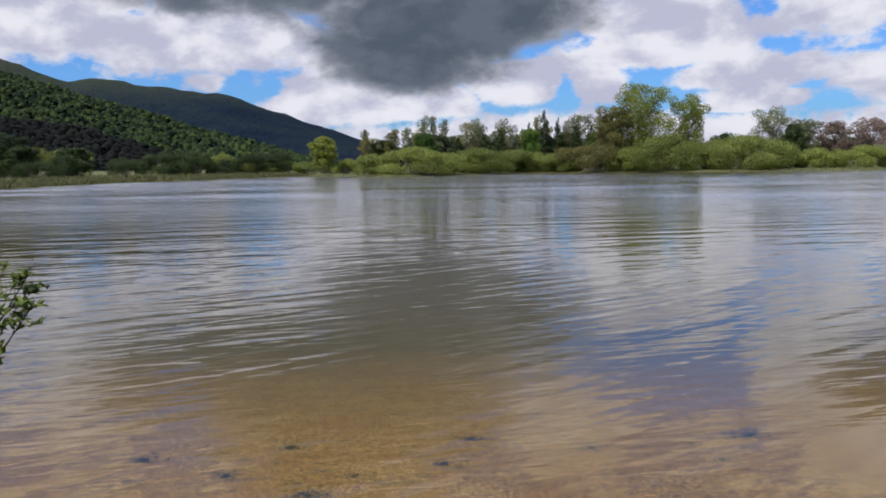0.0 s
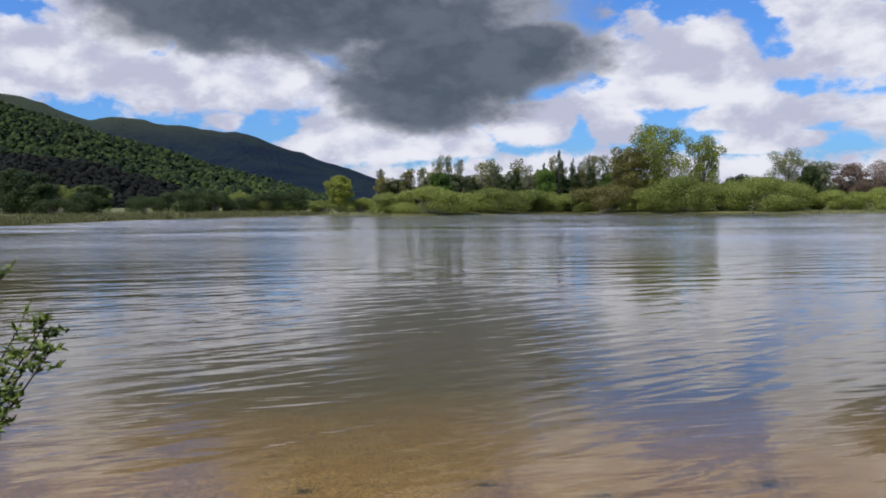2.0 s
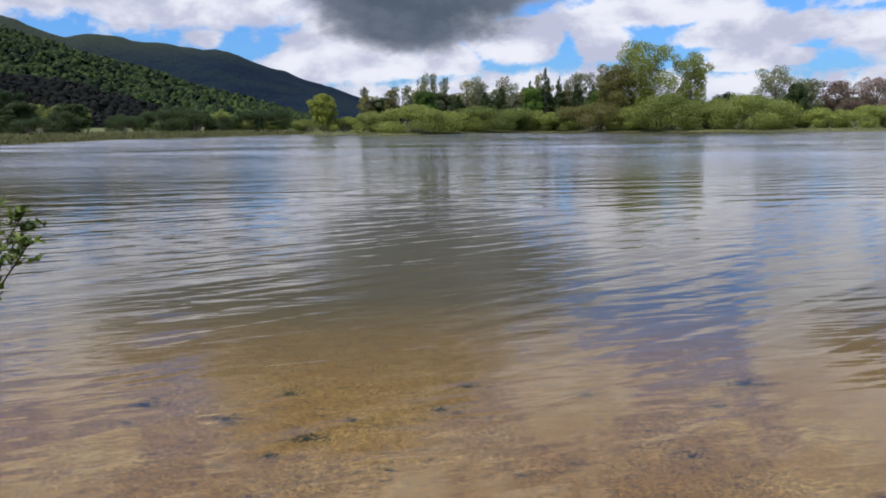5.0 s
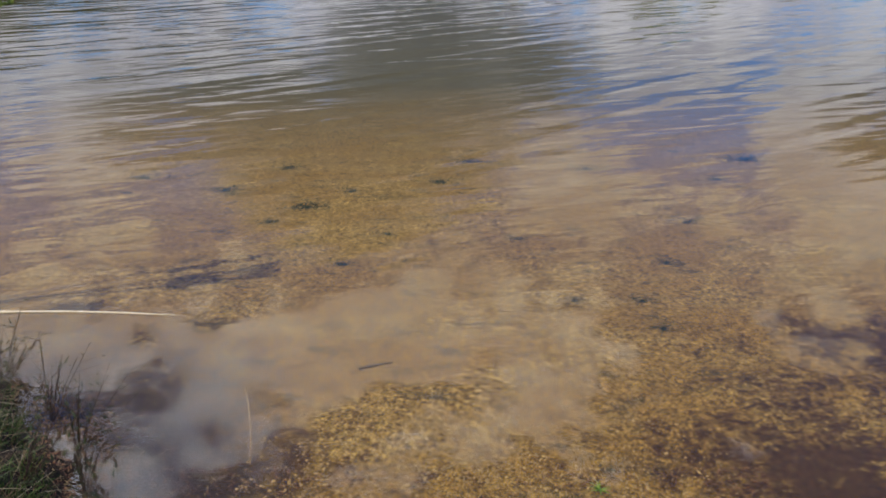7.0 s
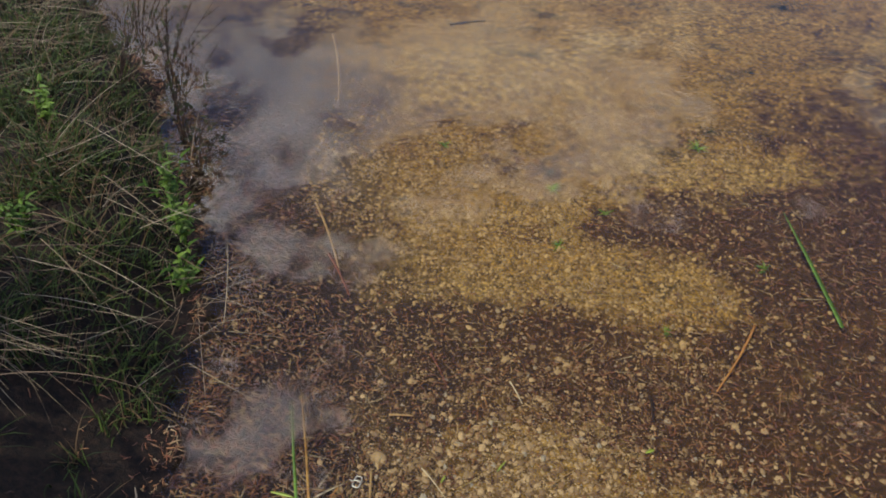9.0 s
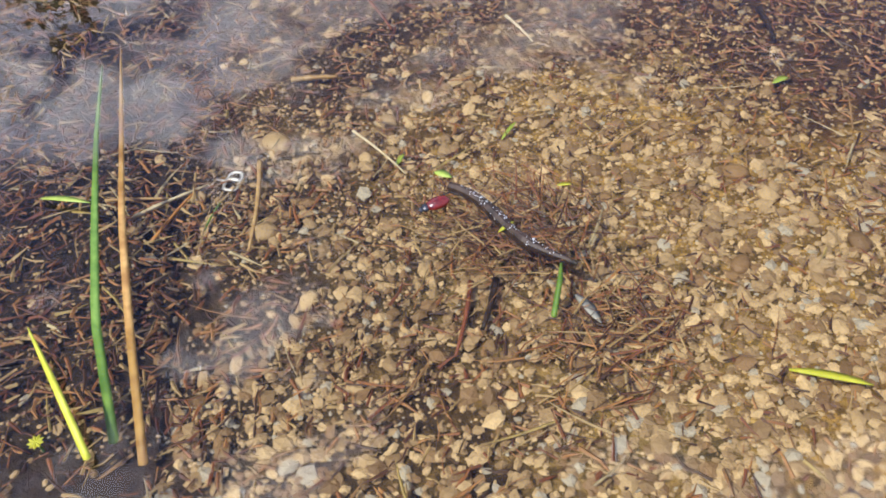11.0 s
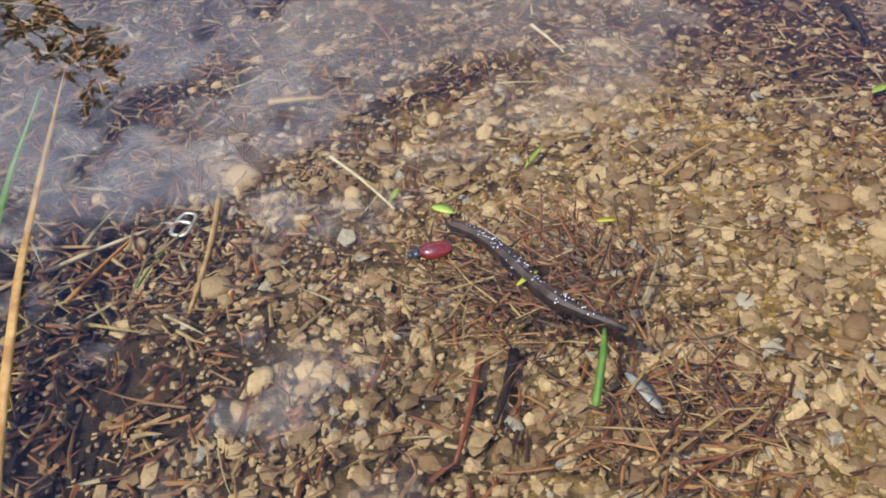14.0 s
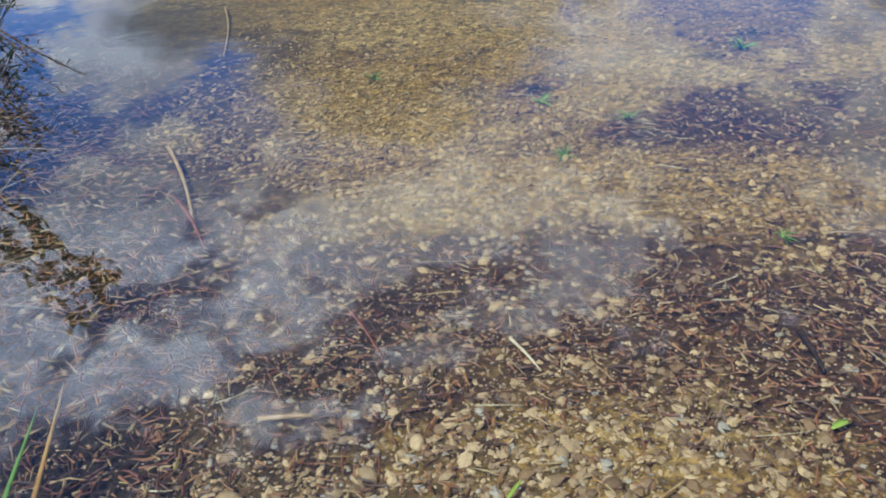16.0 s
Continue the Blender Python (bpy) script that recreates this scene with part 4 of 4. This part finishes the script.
def beetle():
    """A red insect afloat: wing cases, dark head, feelers, six legs."""
    red = plain("red_wing_case", (0.09, 0.008, 0.007), (0.19, 0.016, 0.010), 0.25, 0.6, 0.0, 220.0)
    black = plain("black_shell", (0.008, 0.008, 0.010), (0.03, 0.03, 0.035), 0.22, 0.6, 0.0, 220.0)
    base = empty("beetle", -0.048, 0.626, 0.001, 217)

    def oval(cx, rx, ry, rz, z, mat, name):
        s, v, f, seg, lev = Soup(), [], [], 14, 7
        for i in range(lev + 1):
            t = math.pi * (0.02 + 0.96 * i / lev)
            for j in range(seg):
                a = j * 2 * math.pi / seg
                v.append((cx - rx * math.cos(t), ry * math.sin(t) ** 0.8 * math.cos(a), z + rz * math.sin(t) * math.sin(a)))
        for i in range(lev):
            for j in range(seg):
                k = (j + 1) % seg
                f.append((i * seg + j, i * seg + k, (i + 1) * seg + k, (i + 1) * seg + j))
        f += [tuple(range(seg))[::-1], tuple(lev * seg + j for j in range(seg))]
        s.add(v, f)
        return s.build(name, mat, base, True)

    oval(-0.001, 0.0104, 0.0062, 0.0044, 0.0030, red, "wing_cases")["label"] = "glossy dark red wing cases"
    oval(0.0102, 0.0034, 0.0042, 0.0030, 0.0026, black, "thorax")
    oval(0.0138, 0.0022, 0.0028, 0.0020, 0.0022, black, "head")
    for k in (-1, 1):
        s = Soup()
        s.tube([(0.013, 0.001 * k, 0.001), (0.016, 0.003 * k, 0.0022), (0.0185, 0.0045 * k, 0.0014)], (0.00028, 0.00024, 0.00014), 5)
        s.build("feeler", black, base, True)
        for x in (0.007, 0.002, -0.003):
            s = Soup()
            s.tube([(x, 0.0035 * k, 0.0004), (x + 0.001, 0.0068 * k, 0.0012), (x - 0.001, 0.0098 * k, -0.0004)], (0.0005, 0.0004, 0.0002), 5)
            s.build("leg", black, base, True)
    return tagged(base, "small dark red beetle with a black head floating on the water", "beetle")


def floating_stick():
    """A rotten twig at the surface, flecked with pale scales and air bubbles."""
    lr = np.random.default_rng(5)
    base = empty("floating_stick", -0.038, 0.655, -0.003)
    d = np.array([0.102, -0.090, 0.0])
    s = Soup()
    pts, rad = [], []
    for i in range(15):
        t = i / 14
        pts.append(d * t + (0.004 * math.sin(5 * t + 1), 0.004 * math.sin(7 * t), 0.001 * math.sin(9 * t)))
        rad.append(0.0034 + 0.0024 * math.sin(math.pi * min(1, t * 1.25)) + lr.uniform(-0.0008, 0.0008) - 0.0022 * max(0, t - 0.85) / 0.15)
    s.tube(pts, rad, 9)
    s.build("stick", MAT_TWIG, base)
    white = plain("pale_scale", (0.42, 0.42, 0.40), (0.75, 0.76, 0.76), 0.3, 0.6, 0.0, 200.0)
    flecks = Soup()
    for _ in range(150):
        t = lr.beta(1.6, 1.9) * 0.9 + 0.04
        i = int(t * 14)
        a = lr.normal(1.2, 0.75)
        u = np.array([0.64, 0.77, 0])
        p = np.array(pts[i]) + (np.array(pts[i + 1]) - pts[i]) * (t * 14 - i) + rad[i] * 0.98 * (u * math.cos(a) + np.array([0, 0, 1]) * math.sin(a))
        v, f = SHAPES[int(lr.integers(14))]
        flecks.add(turned(v, lr.uniform(0.0003, 0.0009), p, lr), f)
    flecks.build("scales", white, base, True, "pale scales and air bubbles along the bark")
    for t, ang, ln in ((0.3, 0.5, 0.022), (0.55, 2.3, 0.03), (0.75, -1.9, 0.024), (0.12, 2.8, 0.018)):
        k = Soup()
        p = d * t
        k.tube([p, p + np.array([math.cos(ang), math.sin(ang), 0.1]) * ln * 0.5, p + np.array([math.cos(ang + 0.3), math.sin(ang + 0.3), -0.1]) * ln], (0.0012, 0.0009, 0.0004), 5)
        k.build("side_twig", MAT_TWIG, base)
    return tagged(base, "rotten dark twig at the water surface flecked with pale scales", "stick")


def reed(name, pts, width, mat, label):
    """A long reed leaf lying out over the water: ribbon with a keel."""
    p = np.array(pts, float)
    t = np.linspace(0, len(p) - 1, 18)
    q = np.stack([np.interp(t, range(len(p)), p[:, k]) for k in range(3)], 1)
    v, f = [], []
    for i, c in enumerate(q):
        d = q[min(i + 1, 17)] - q[max(i - 1, 0)]
        side = np.array([-d[1], d[0], 0]) / np.linalg.norm(d[:2])
        w = width / 2 * (1 - (i / 17) ** 3 * 0.8)
        v += [c - side * w + (0, 0, w * 0.5), c - (0, 0, w * 0.35), c + side * w + (0, 0, w * 0.5), c + (0, 0, 0.0006)]
    for i in range(17):
        a = 4 * i
        f += [(a + j, a + (j + 1) % 4, a + 4 + (j + 1) % 4, a + 4 + j) for j in range(4)]
    f += [(0, 3, 2, 1), (68, 69, 70, 71)]
    return tagged(mesh_ob(name, np.array(v), f, mat, smooth=True), label, "reed")


def bank_plants():
    """Grass, dry stems, a leafy herb and dark twigs on the bank."""
    lr = np.random.default_rng(77)
    green, dry = Soup(), Soup()
    for _ in range(17000):
        y = lr.uniform(0.35, 3.1)
        d = lr.exponential(0.42)
        x = near_edge(y) - 0.03 - d
        if d > 1.7 or (y < 0.6 and lr.uniform() < 0.5):
            continue
        tuft = 0.5 + 0.5 * fnoise(x, y, 5.5, 4.0) + 0.25 * fnoise(x, y, 17.0, 9.0)
        if tuft < 0.40 + 0.10 * (y < 1.15):
            continue
        h = lr.uniform(0.06, 0.19) * (0.6 + tuft * 0.6) * min(1.0, 0.35 + d * 2.0)
        green.blade((x, y, ground_z(x, y) - 0.005), lr.uniform(0, 6.28), h, lr.uniform(0.0016, 0.0042), lr.uniform(0.5, 1.45), lr.uniform(0.3, 1.9), 4, lr.normal(0, 0.3))
    for _ in range(38):                                             # bundles of flattened dead stems
        y = lr.uniform(0.7, 2.7)
        d = 0.1 + lr.exponential(0.45)
        x, way = near_edge(y) - d, lr.normal(0.35, 0.6)
        for _ in range(int(lr.integers(5, 14))):
            bx, by = x + lr.normal(0, 0.05), y + lr.normal(0, 0.05)
            dry.blade((bx, by, ground_z(bx, by) + lr.uniform(0.03, 0.11)), way + lr.normal(0, 0.22), lr.uniform(0.12, 0.34), lr.uniform(0.0009, 0.0022), lr.normal(0.02, 0.12), lr.uniform(0, 0.4), 6, lr.normal(0, 0.4))
    for _ in range(620):
        y = lr.uniform(0.75, 3.1)
        d = lr.exponential(0.4)
        x = near_edge(y) + 0.06 - d
        flat = lr.uniform() < 0.6
        dry.blade((x, y, max(ground_z(x, y), -0.01) + (lr.uniform(0.0, 0.06) if flat and d > 0.15 else 0.002)), lr.normal(0.5, 1.2), lr.uniform(0.05, 0.22), lr.uniform(0.001, 0.0026),
                  lr.normal(0.05, 0.12) if flat else lr.uniform(0.3, 1.2), lr.uniform(0, 0.6), 5, lr.normal(0, 0.35))
    tagged(green.build("grass", MAT_GRASS), "tufted green grass on the bank", "grass", kind="stuff")
    tagged(dry.build("dry_grass", MAT_DRY), "bleached dry grass stems lying over the bank", "dry grass", kind="stuff")

    for x, y, h, n in ((-0.80, 1.35, 0.17, 9), (-0.74, 1.24, 0.14, 8), (-0.69, 1.10, 0.12, 7), (-0.98, 1.05, 0.10, 6), (-1.12, 1.45, 0.12, 6), (-1.66, 1.95, 0.24, 9)):
        base = empty("leafy_herb", x, y, ground_z(x, y) - 0.004)
        stem, leaves = Soup(), Soup()
        for k in range(n):
            a, tilt = lr.uniform(0, 6.28), lr.uniform(0.05, 0.5)
            tip = np.array([math.cos(a) * math.sin(tilt), math.sin(a) * math.sin(tilt), math.cos(tilt)]) * h * lr.uniform(0.6, 1.0)
            stem.tube([(0, 0, 0), tip * 0.5 + (0, 0, 0.01), tip], (0.0016, 0.0012, 0.0007), 5)
            for j in range(7):
                t = 0.35 + 0.65 * j / 6
                hd = a + j * 2.1 + lr.normal(0, 0.3)
                leaves.blade(tip * t, hd, lr.uniform(0.016, 0.032), lr.uniform(0.007, 0.012), lr.uniform(0.0, 0.7), lr.uniform(0.3, 1.0), 3)
        stem.build("stem", MAT_HERB, base)
        leaves.build("leaves", MAT_HERB, base)
        tagged(base, "bright green leafy herb at the edge of the bank", "herb")

    for x, y, h in ((-1.12, 2.10, 0.28), (-1.30, 2.30, 0.30), (-1.02, 1.90, 0.26), (-0.84, 1.58, 0.18), (-1.12, 1.78, 0.30), (-0.92, 1.70, 0.22), (-1.55, 2.48, 0.30), (-1.75, 2.62, 0.30), (-1.42, 2.2, 0.28)):
        base = empty("twiggy_shrub", x, y, ground_z(x, y) - 0.01)
        wood, leaves = Soup(), Soup()
        for k in range(9):
            a, tilt = lr.normal(0.4, 1.1), lr.uniform(0.08, 0.85)
            d = np.array([math.cos(a) * math.sin(tilt), math.sin(a) * math.sin(tilt), math.cos(tilt)])
            ln = h * lr.uniform(0.6, 1.1)
            wood.tube([(0, 0, 0), d * ln * 0.5 + (0, 0, 0.012), d * ln], (0.0018, 0.0014, 0.0007), 5)
            for j in range(3):
                f = lr.uniform(0.35, 0.8)
                q = d * ln * f + (0, 0, 0.012 * (1 - abs(2 * f - 1)))
                side = d + lr.normal(0, 0.6, 3)
                wood.tube([q, q + side / np.linalg.norm(side) * h * lr.uniform(0.12, 0.3)], (0.0011, 0.0005), 4)
            for j in range(5):
                p = d * ln * lr.uniform(0.35, 1.0) + (0, 0, 0.005) + lr.normal(0, 0.012, 3)
                leaves.blade(p, lr.uniform(0, 6.28), lr.uniform(0.010, 0.024), 0.007, lr.uniform(0.0, 1.0), 0.4, 2)
        wood.build("branchwork", MAT_TWIG, base)
        leaves.build("leaves", MAT_WEED, base)
        tagged(base, "small dark twiggy shrub leaning over the water", "shrub")


def willow():
    """The bush whose leafy branches hang in from the left."""
    lr = np.random.default_rng(13)
    base = empty("willow_shrub", -2.65, 3.15, ground_z(-2.65, 3.15) - 0.05)
    o = np.array((-2.65, 3.15, 0.1))
    leafmat = leafy("willow_shrub_leaves", (0.07, 0.11, 0.015), (0.28, 0.35, 0.05), glow=0.4, rough=0.4)
    for tip in ((-1.63, 3.2, 1.46), (-1.66, 3.25, 1.39), (-1.61, 3.15, 1.32), (-1.88, 3.3, 1.62), (-1.71, 3.1, 1.42), (-1.86, 3.12, 0.38), (-2.1, 2.9, 0.9)):
        t = np.array(tip) - o
        bend = t * 0.55 + (0, 0, -0.08 if t[2] > 0.6 else 0.22)
        limb, leaves = Soup(), Soup()
        pts = [t * 0 , bend * 0.5 + (0, 0, 0.05), bend, bend + (t - bend) * 0.6, t]
        slim = 1.0 if tip[2] > 0.6 else 0.3
        limb.tube(pts, [r * slim for r in (0.014, 0.010, 0.007, 0.004, 0.0018)], 6)
        for k in range(17):
            f = lr.uniform(0.35, 1.0)
            p = bend + (t - bend) * f
            dd = np.array([lr.normal(0.35, 0.5), lr.normal(0, 0.5), lr.normal(0.45, 0.5)])
            dd = dd / np.linalg.norm(dd) * lr.uniform(0.035, 0.10)
            limb.tube([p, p + dd * 0.5, p + dd], (0.0022, 0.0016, 0.0008), 5)
            for j in range(8 if tip[2] > 0.6 else 3):
                q = p + dd * lr.uniform(0.35, 1.05)
                leaves.blade(q, lr.uniform(0, 6.28), lr.uniform(0.028, 0.052), lr.uniform(0.012, 0.019), lr.uniform(-0.2, 1.2), lr.uniform(0.1, 0.8), 3)
        limb.build("branch", MAT_TWIG, base)
        leaves.build("leaves", leafmat, base)
    # parts are given in the place's own metres from the foot
    for ob in base.children:
        ob.location.z += 0.05
    return tagged(base, "leafy green willow shrub hanging its branches over the water", "shrub")


def water_weeds():
    lr = np.random.default_rng(3)
    s = Soup()
    for x, y, r in ((0.64, 3.39, 0.07), (0.95, 3.39, 0.10), (0.98, 3.09, 0.08), (-0.87, 4.97, 0.16), (-0.62, 5.36, 0.10), (-0.02, 5.6, 0.14), (1.97, 5.64, 0.12), (-1.05, 4.65, 0.10), (0.76, 2.5, 0.06), (-0.3, 4.4, 0.08),
                    (0.45, 4.3, 0.09), (1.5, 4.6, 0.12), (-1.5, 5.4, 0.14), (0.57, 2.08, 0.045), (0.1, 1.81, 0.035), (1.2, 3.9, 0.1), (-0.5, 3.9, 0.09), (0.2, 6.3, 0.15), (-1.2, 6.1, 0.14), (1.1, 6.0, 0.14), (2.4, 6.3, 0.2), (-2.2, 5.8, 0.16)):
        for _ in range(170):
            a, d = lr.uniform(0, 6.28), r * abs(lr.normal(0, 0.55))
            s.blade((x + math.cos(a) * d * 1.3, y + math.sin(a) * d, ground_z(x, y)), lr.uniform(0, 6.28), lr.uniform(0.1, 0.35) * r, r * 0.03, lr.uniform(0.0, 0.7), lr.uniform(0.2, 0.8), 2, lr.normal(0, 0.8))
    tagged(s.build("water_weed", MAT_WEED), "dark clumps of weed on the lake bed", "water weed", kind="stuff")
    for x, y, r in ((0.10, 1.72, 0.035), (0.52, 1.98, 0.045), (0.24, 1.62, 0.03), (0.12, 1.47, 0.028), (-0.22, 1.9, 0.03), (0.36, 1.2, 0.022), (0.62, 1.45, 0.03)):
        s = Soup()
        for _ in range(14):
            s.blade((0, 0, 0.002), lr.uniform(0, 6.28), lr.uniform(0.5, 1.0) * r, r * 0.13, lr.uniform(0.15, 0.9), lr.uniform(0.3, 1.0), 3)
        ob = s.build("water_sprout", MAT_GREEN)
        ob.location = (x, y, ground_z(x, y))
        tagged(ob, "small green sprout growing on the lake bed", "water plant", "green sprouts")


def small_things():
    MAT_TAN = barky("tan_stem", (0.30, 0.17, 0.07), (0.46, 0.31, 0.14), 90.0, 0.6, 0.0006)
    MAT_PALE = barky("bleached_straw", (0.46, 0.36, 0.22), (0.66, 0.57, 0.40), 90.0, 0.6, 0.0006)
    MAT_RED = barky("red_brown_stem", (0.12, 0.035, 0.02), (0.27, 0.09, 0.04), 90.0, 0.5, 0.0006)
    MAT_ORANGE = barky("orange_stem", (0.38, 0.16, 0.04), (0.52, 0.26, 0.08), 90.0, 0.5, 0.0006)
    MAT_YELLOW = plain("yellow_leaf", (0.42, 0.42, 0.03), (0.56, 0.55, 0.06), 0.4)
    MAT_LIME = plain("lime_leaf", (0.25, 0.33, 0.04), (0.37, 0.44, 0.08), 0.4)
    MAT_GREYLEAF = plain("grey_dead_leaf", (0.22, 0.21, 0.20), (0.40, 0.38, 0.36), 0.5)
    MAT_REEDG = barky("green_reed", (0.07, 0.15, 0.02), (0.17, 0.28, 0.05), 60.0, 0.4, 0.0004)
    MAT_REEDT = barky("ochre_reed", (0.26, 0.13, 0.035), (0.48, 0.29, 0.09), 60.0, 0.45, 0.0004)
    for name, a, b, w, mat, label in (
            ("straw", (-0.122, 0.73, -0.004), (-0.072, 0.673, -0.004), 0.0024, MAT_PALE, "bleached straw floating on the water"),
            ("stem", (-0.219, 0.745, -0.046), (-0.206, 0.622, -0.036), 0.0052, MAT_TAN, "tan stem lying beside the ring-pull"),
            ("stem", (0.559, 1.237, -0.058), (0.448, 1.031, -0.055), 0.0065, MAT_ORANGE, "orange-brown stem lying on dark litter"),
            ("stem", (-0.018, 0.581, -0.028), (-0.029, 0.504, -0.022), 0.0045, MAT_RED, "thin red-brown stem on the gravel"),
            ("stem", (0.002, 0.581, -0.028), (-0.009, 0.528, -0.024), 0.0062, MAT_TWIG, "thick dark wet stem on the gravel"),
            ("straw", (0.024, 1.008, -0.062), (0.052, 0.950, -0.062), 0.0036, MAT_PALE, "short bleached straw on the lake bed"),
            ("straw", (-0.150, 1.065, -0.062), (-0.108, 0.985, -0.060), 0.0036, MAT_RED, "short reddish straw on the lake bed"),
            ("straw", (-1.834, 3.027, 0.001), (-1.081, 2.99, 0.001), 0.011, MAT_PALE, "long pinkish straw floating in still water"),
            ("twig", (-0.293, 2.725, -0.095), (-0.165, 2.781, -0.095), 0.009, MAT_TWIG, "short dark twig on the sand"),
            ("straw", (-0.70, 2.57, -0.1), (-0.58, 2.11, -0.1), 0.006, MAT_TAN, "long tan straw lying on the lake bed"),
            ("straw", (-0.21, 0.884, -0.056), (-0.16, 0.888, -0.056), 0.006, MAT_TAN, "broad tan straw on the gravel"),
            ("straw", (0.113, 0.758, -0.046), (0.159, 0.801, -0.048), 0.0026, MAT_TAN, "thin tan straw on the gravel"),
            ("stem", (0.311, 0.997, -0.058), (0.312, 0.932, -0.056), 0.007, MAT_TWIG, "dark wet stem on the lake bed"),
            ("stem", (-0.52, 1.562, -0.02), (-0.394, 1.285, -0.03), 0.007, MAT_TAN, "tan reed stem standing out of the litter"),
            ("stem", (-0.44, 1.36, -0.03), (-0.36, 1.22, -0.035), 0.006, MAT_RED, "broken reddish stem in the litter"),
            ("straw", (-0.251, 0.65, -0.02), (-0.245, 0.69, -0.028), 0.002, MAT_REEDG, "short green stalk in the mud"),
            ("straw", (-0.32, 0.655, -0.03), (-0.262, 0.712, -0.036), 0.0042, MAT_PALE, "broken straw on the mud"),
            ("straw", (-0.345, 0.68, -0.03), (-0.285, 0.69, -0.034), 0.0034, MAT_TAN, "broken straw on the mud"),
            ("straw", (-0.29, 0.63, -0.028), (-0.27, 0.705, -0.034), 0.0036, MAT_ORANGE, "orange straw on the mud")):
        stalk(name, a, b, w, mat, label, name)
    for name, p, ln, w, turn, mat, label in (
            ("leaf", (-0.04, 0.666, 0.0), 0.016, 0.008, -25, MAT_LIME, "lime-yellow leaf floating on the water"),
            ("leaf", (0.072, 0.55, -0.024), 0.032, 0.009, -58, MAT_GREYLEAF, "grey dead leaf rolled on the litter"),
            ("leaf", (0.011, 0.607, -0.002), 0.017, 0.004, 42, MAT_YELLOW, "small yellow leaf caught on the twig"),
            ("leaf", (0.44, 0.665, -0.024), 0.095, 0.009, -17, MAT_YELLOW, "long yellow-green leaf blade on the gravel"),
            ("leaf", (0.23, 0.478, -0.014), 0.055, 0.007, -14, MAT_YELLOW, "yellow leaf blade on the gravel"),
            ("leaf", (0.06, 0.655, -0.004), 0.012, 0.004, 5, MAT_YELLOW, "small yellow leaf on the litter"),
            ("leaf", (-0.085, 0.745, -0.03), 0.02, 0.005, 70, MAT_LIME, "small green leaf on the gravel"),
            ("leaf", (0.02, 0.79, -0.04), 0.03, 0.004, 60, MAT_LIME, "thin green leaf blade on the gravel"),
            ("leaf", (-0.353, 0.641, 0.004), 0.045, 0.006, -8, MAT_LIME, "pale green leaf on the mud"),
            ("leaf", (0.30, 0.86, -0.05), 0.02, 0.008, 30, MAT_LIME, "small green leaf on the lake bed")):
        leaf_thing(name, p, ln, w, turn, mat, label)
    reed("reed_leaf", ((-0.255, 0.426, -0.012), (-0.292, 0.52, 0.0), (-0.322, 0.62, 0.002), (-0.357, 0.73, -0.006), (-0.399, 0.868, -0.024)), 0.0068, MAT_REEDG, "green reed leaf lying out over the water")
    reed("reed_leaf", ((-0.231, 0.41, -0.012), (-0.267, 0.52, 0.0), (-0.300, 0.62, 0.001), (-0.339, 0.75, -0.006), (-0.387, 0.897, -0.022)), 0.0064, MAT_REEDT, "ochre dead reed leaf lying out over the water")
    reed("reed_leaf", ((-0.26, 0.405, 0.006), (-0.29, 0.45, 0.022), (-0.328, 0.50, 0.018)), 0.005, MAT_YELLOW, "yellow-green blade on the mud")
    reed("reed_leaf", ((0.741, 1.235, -0.05), (0.70, 1.42, -0.02), (0.676, 1.605, -0.02)), 0.010, MAT_REEDG, "green reed blade over dark litter")
    reed("reed_leaf", ((0.044, 0.534, -0.024), (0.05, 0.56, -0.012), (0.053, 0.582, -0.012)), 0.0045, MAT_REEDG, "short green blade in the litter")
    # a yellow flower on the mud
    base = empty("flower", -0.307, 0.425, ground_z(-0.307, 0.425))
    petals, stem = Soup(), Soup()
    for k in range(9):
        petals.blade((0, 0, 0.012), k * 0.7, 0.006, 0.004, 0.5, 0.5, 3)
    stem.tube([(0, 0, -0.002), (0.001, 0, 0.006), (0, 0, 0.012)], (0.001, 0.0009, 0.0008), 5)
    petals.build("petals", MAT_YELLOW, base)
    stem.build("stem", MAT_REEDG, base)
    tagged(base, "tiny yellow flower on the muddy landing", "flower")
    ring_pull()
    floating_stick()


small_things()
bug = beetle()
bank_plants()
willow()
water_weeds()
# bush added out of view; its shadow darkens the near bank
tree("shade_bush", -1.58, 0.16, 1.1, 1.3, "bush", "fresh", "unseen leafy bush added to shade the grassy bank", "bush", 0.4)
debris()
gravel()


def motions():
    # the ripples run slowly in towards the landing
    walk(water, [(0.0, pose(0, 0, 0)), (16.0, pose(2.6, -9.0, 0))])
    # the beetle turns and drifts a little where it floats
    walk(bug, [(0.0, pose(-0.041, 0.632, 0.001, 0, 0, 200)), (10.0, pose(-0.041, 0.632, 0.001, 0, 0, 202)), (12.5, pose(-0.050, 0.623, 0.001, 0, 0, 217)), (13.5, pose(-0.045, 0.627, 0.001, 0, 0, 203)),
               (14.5, pose(-0.043, 0.625, 0.001, 0, 0, 184)), (15.0, pose(-0.045, 0.629, 0.001, 0, 0, 187)), (16.0, pose(-0.050, 0.640, 0.001, 0, 0, 196))])


motions()
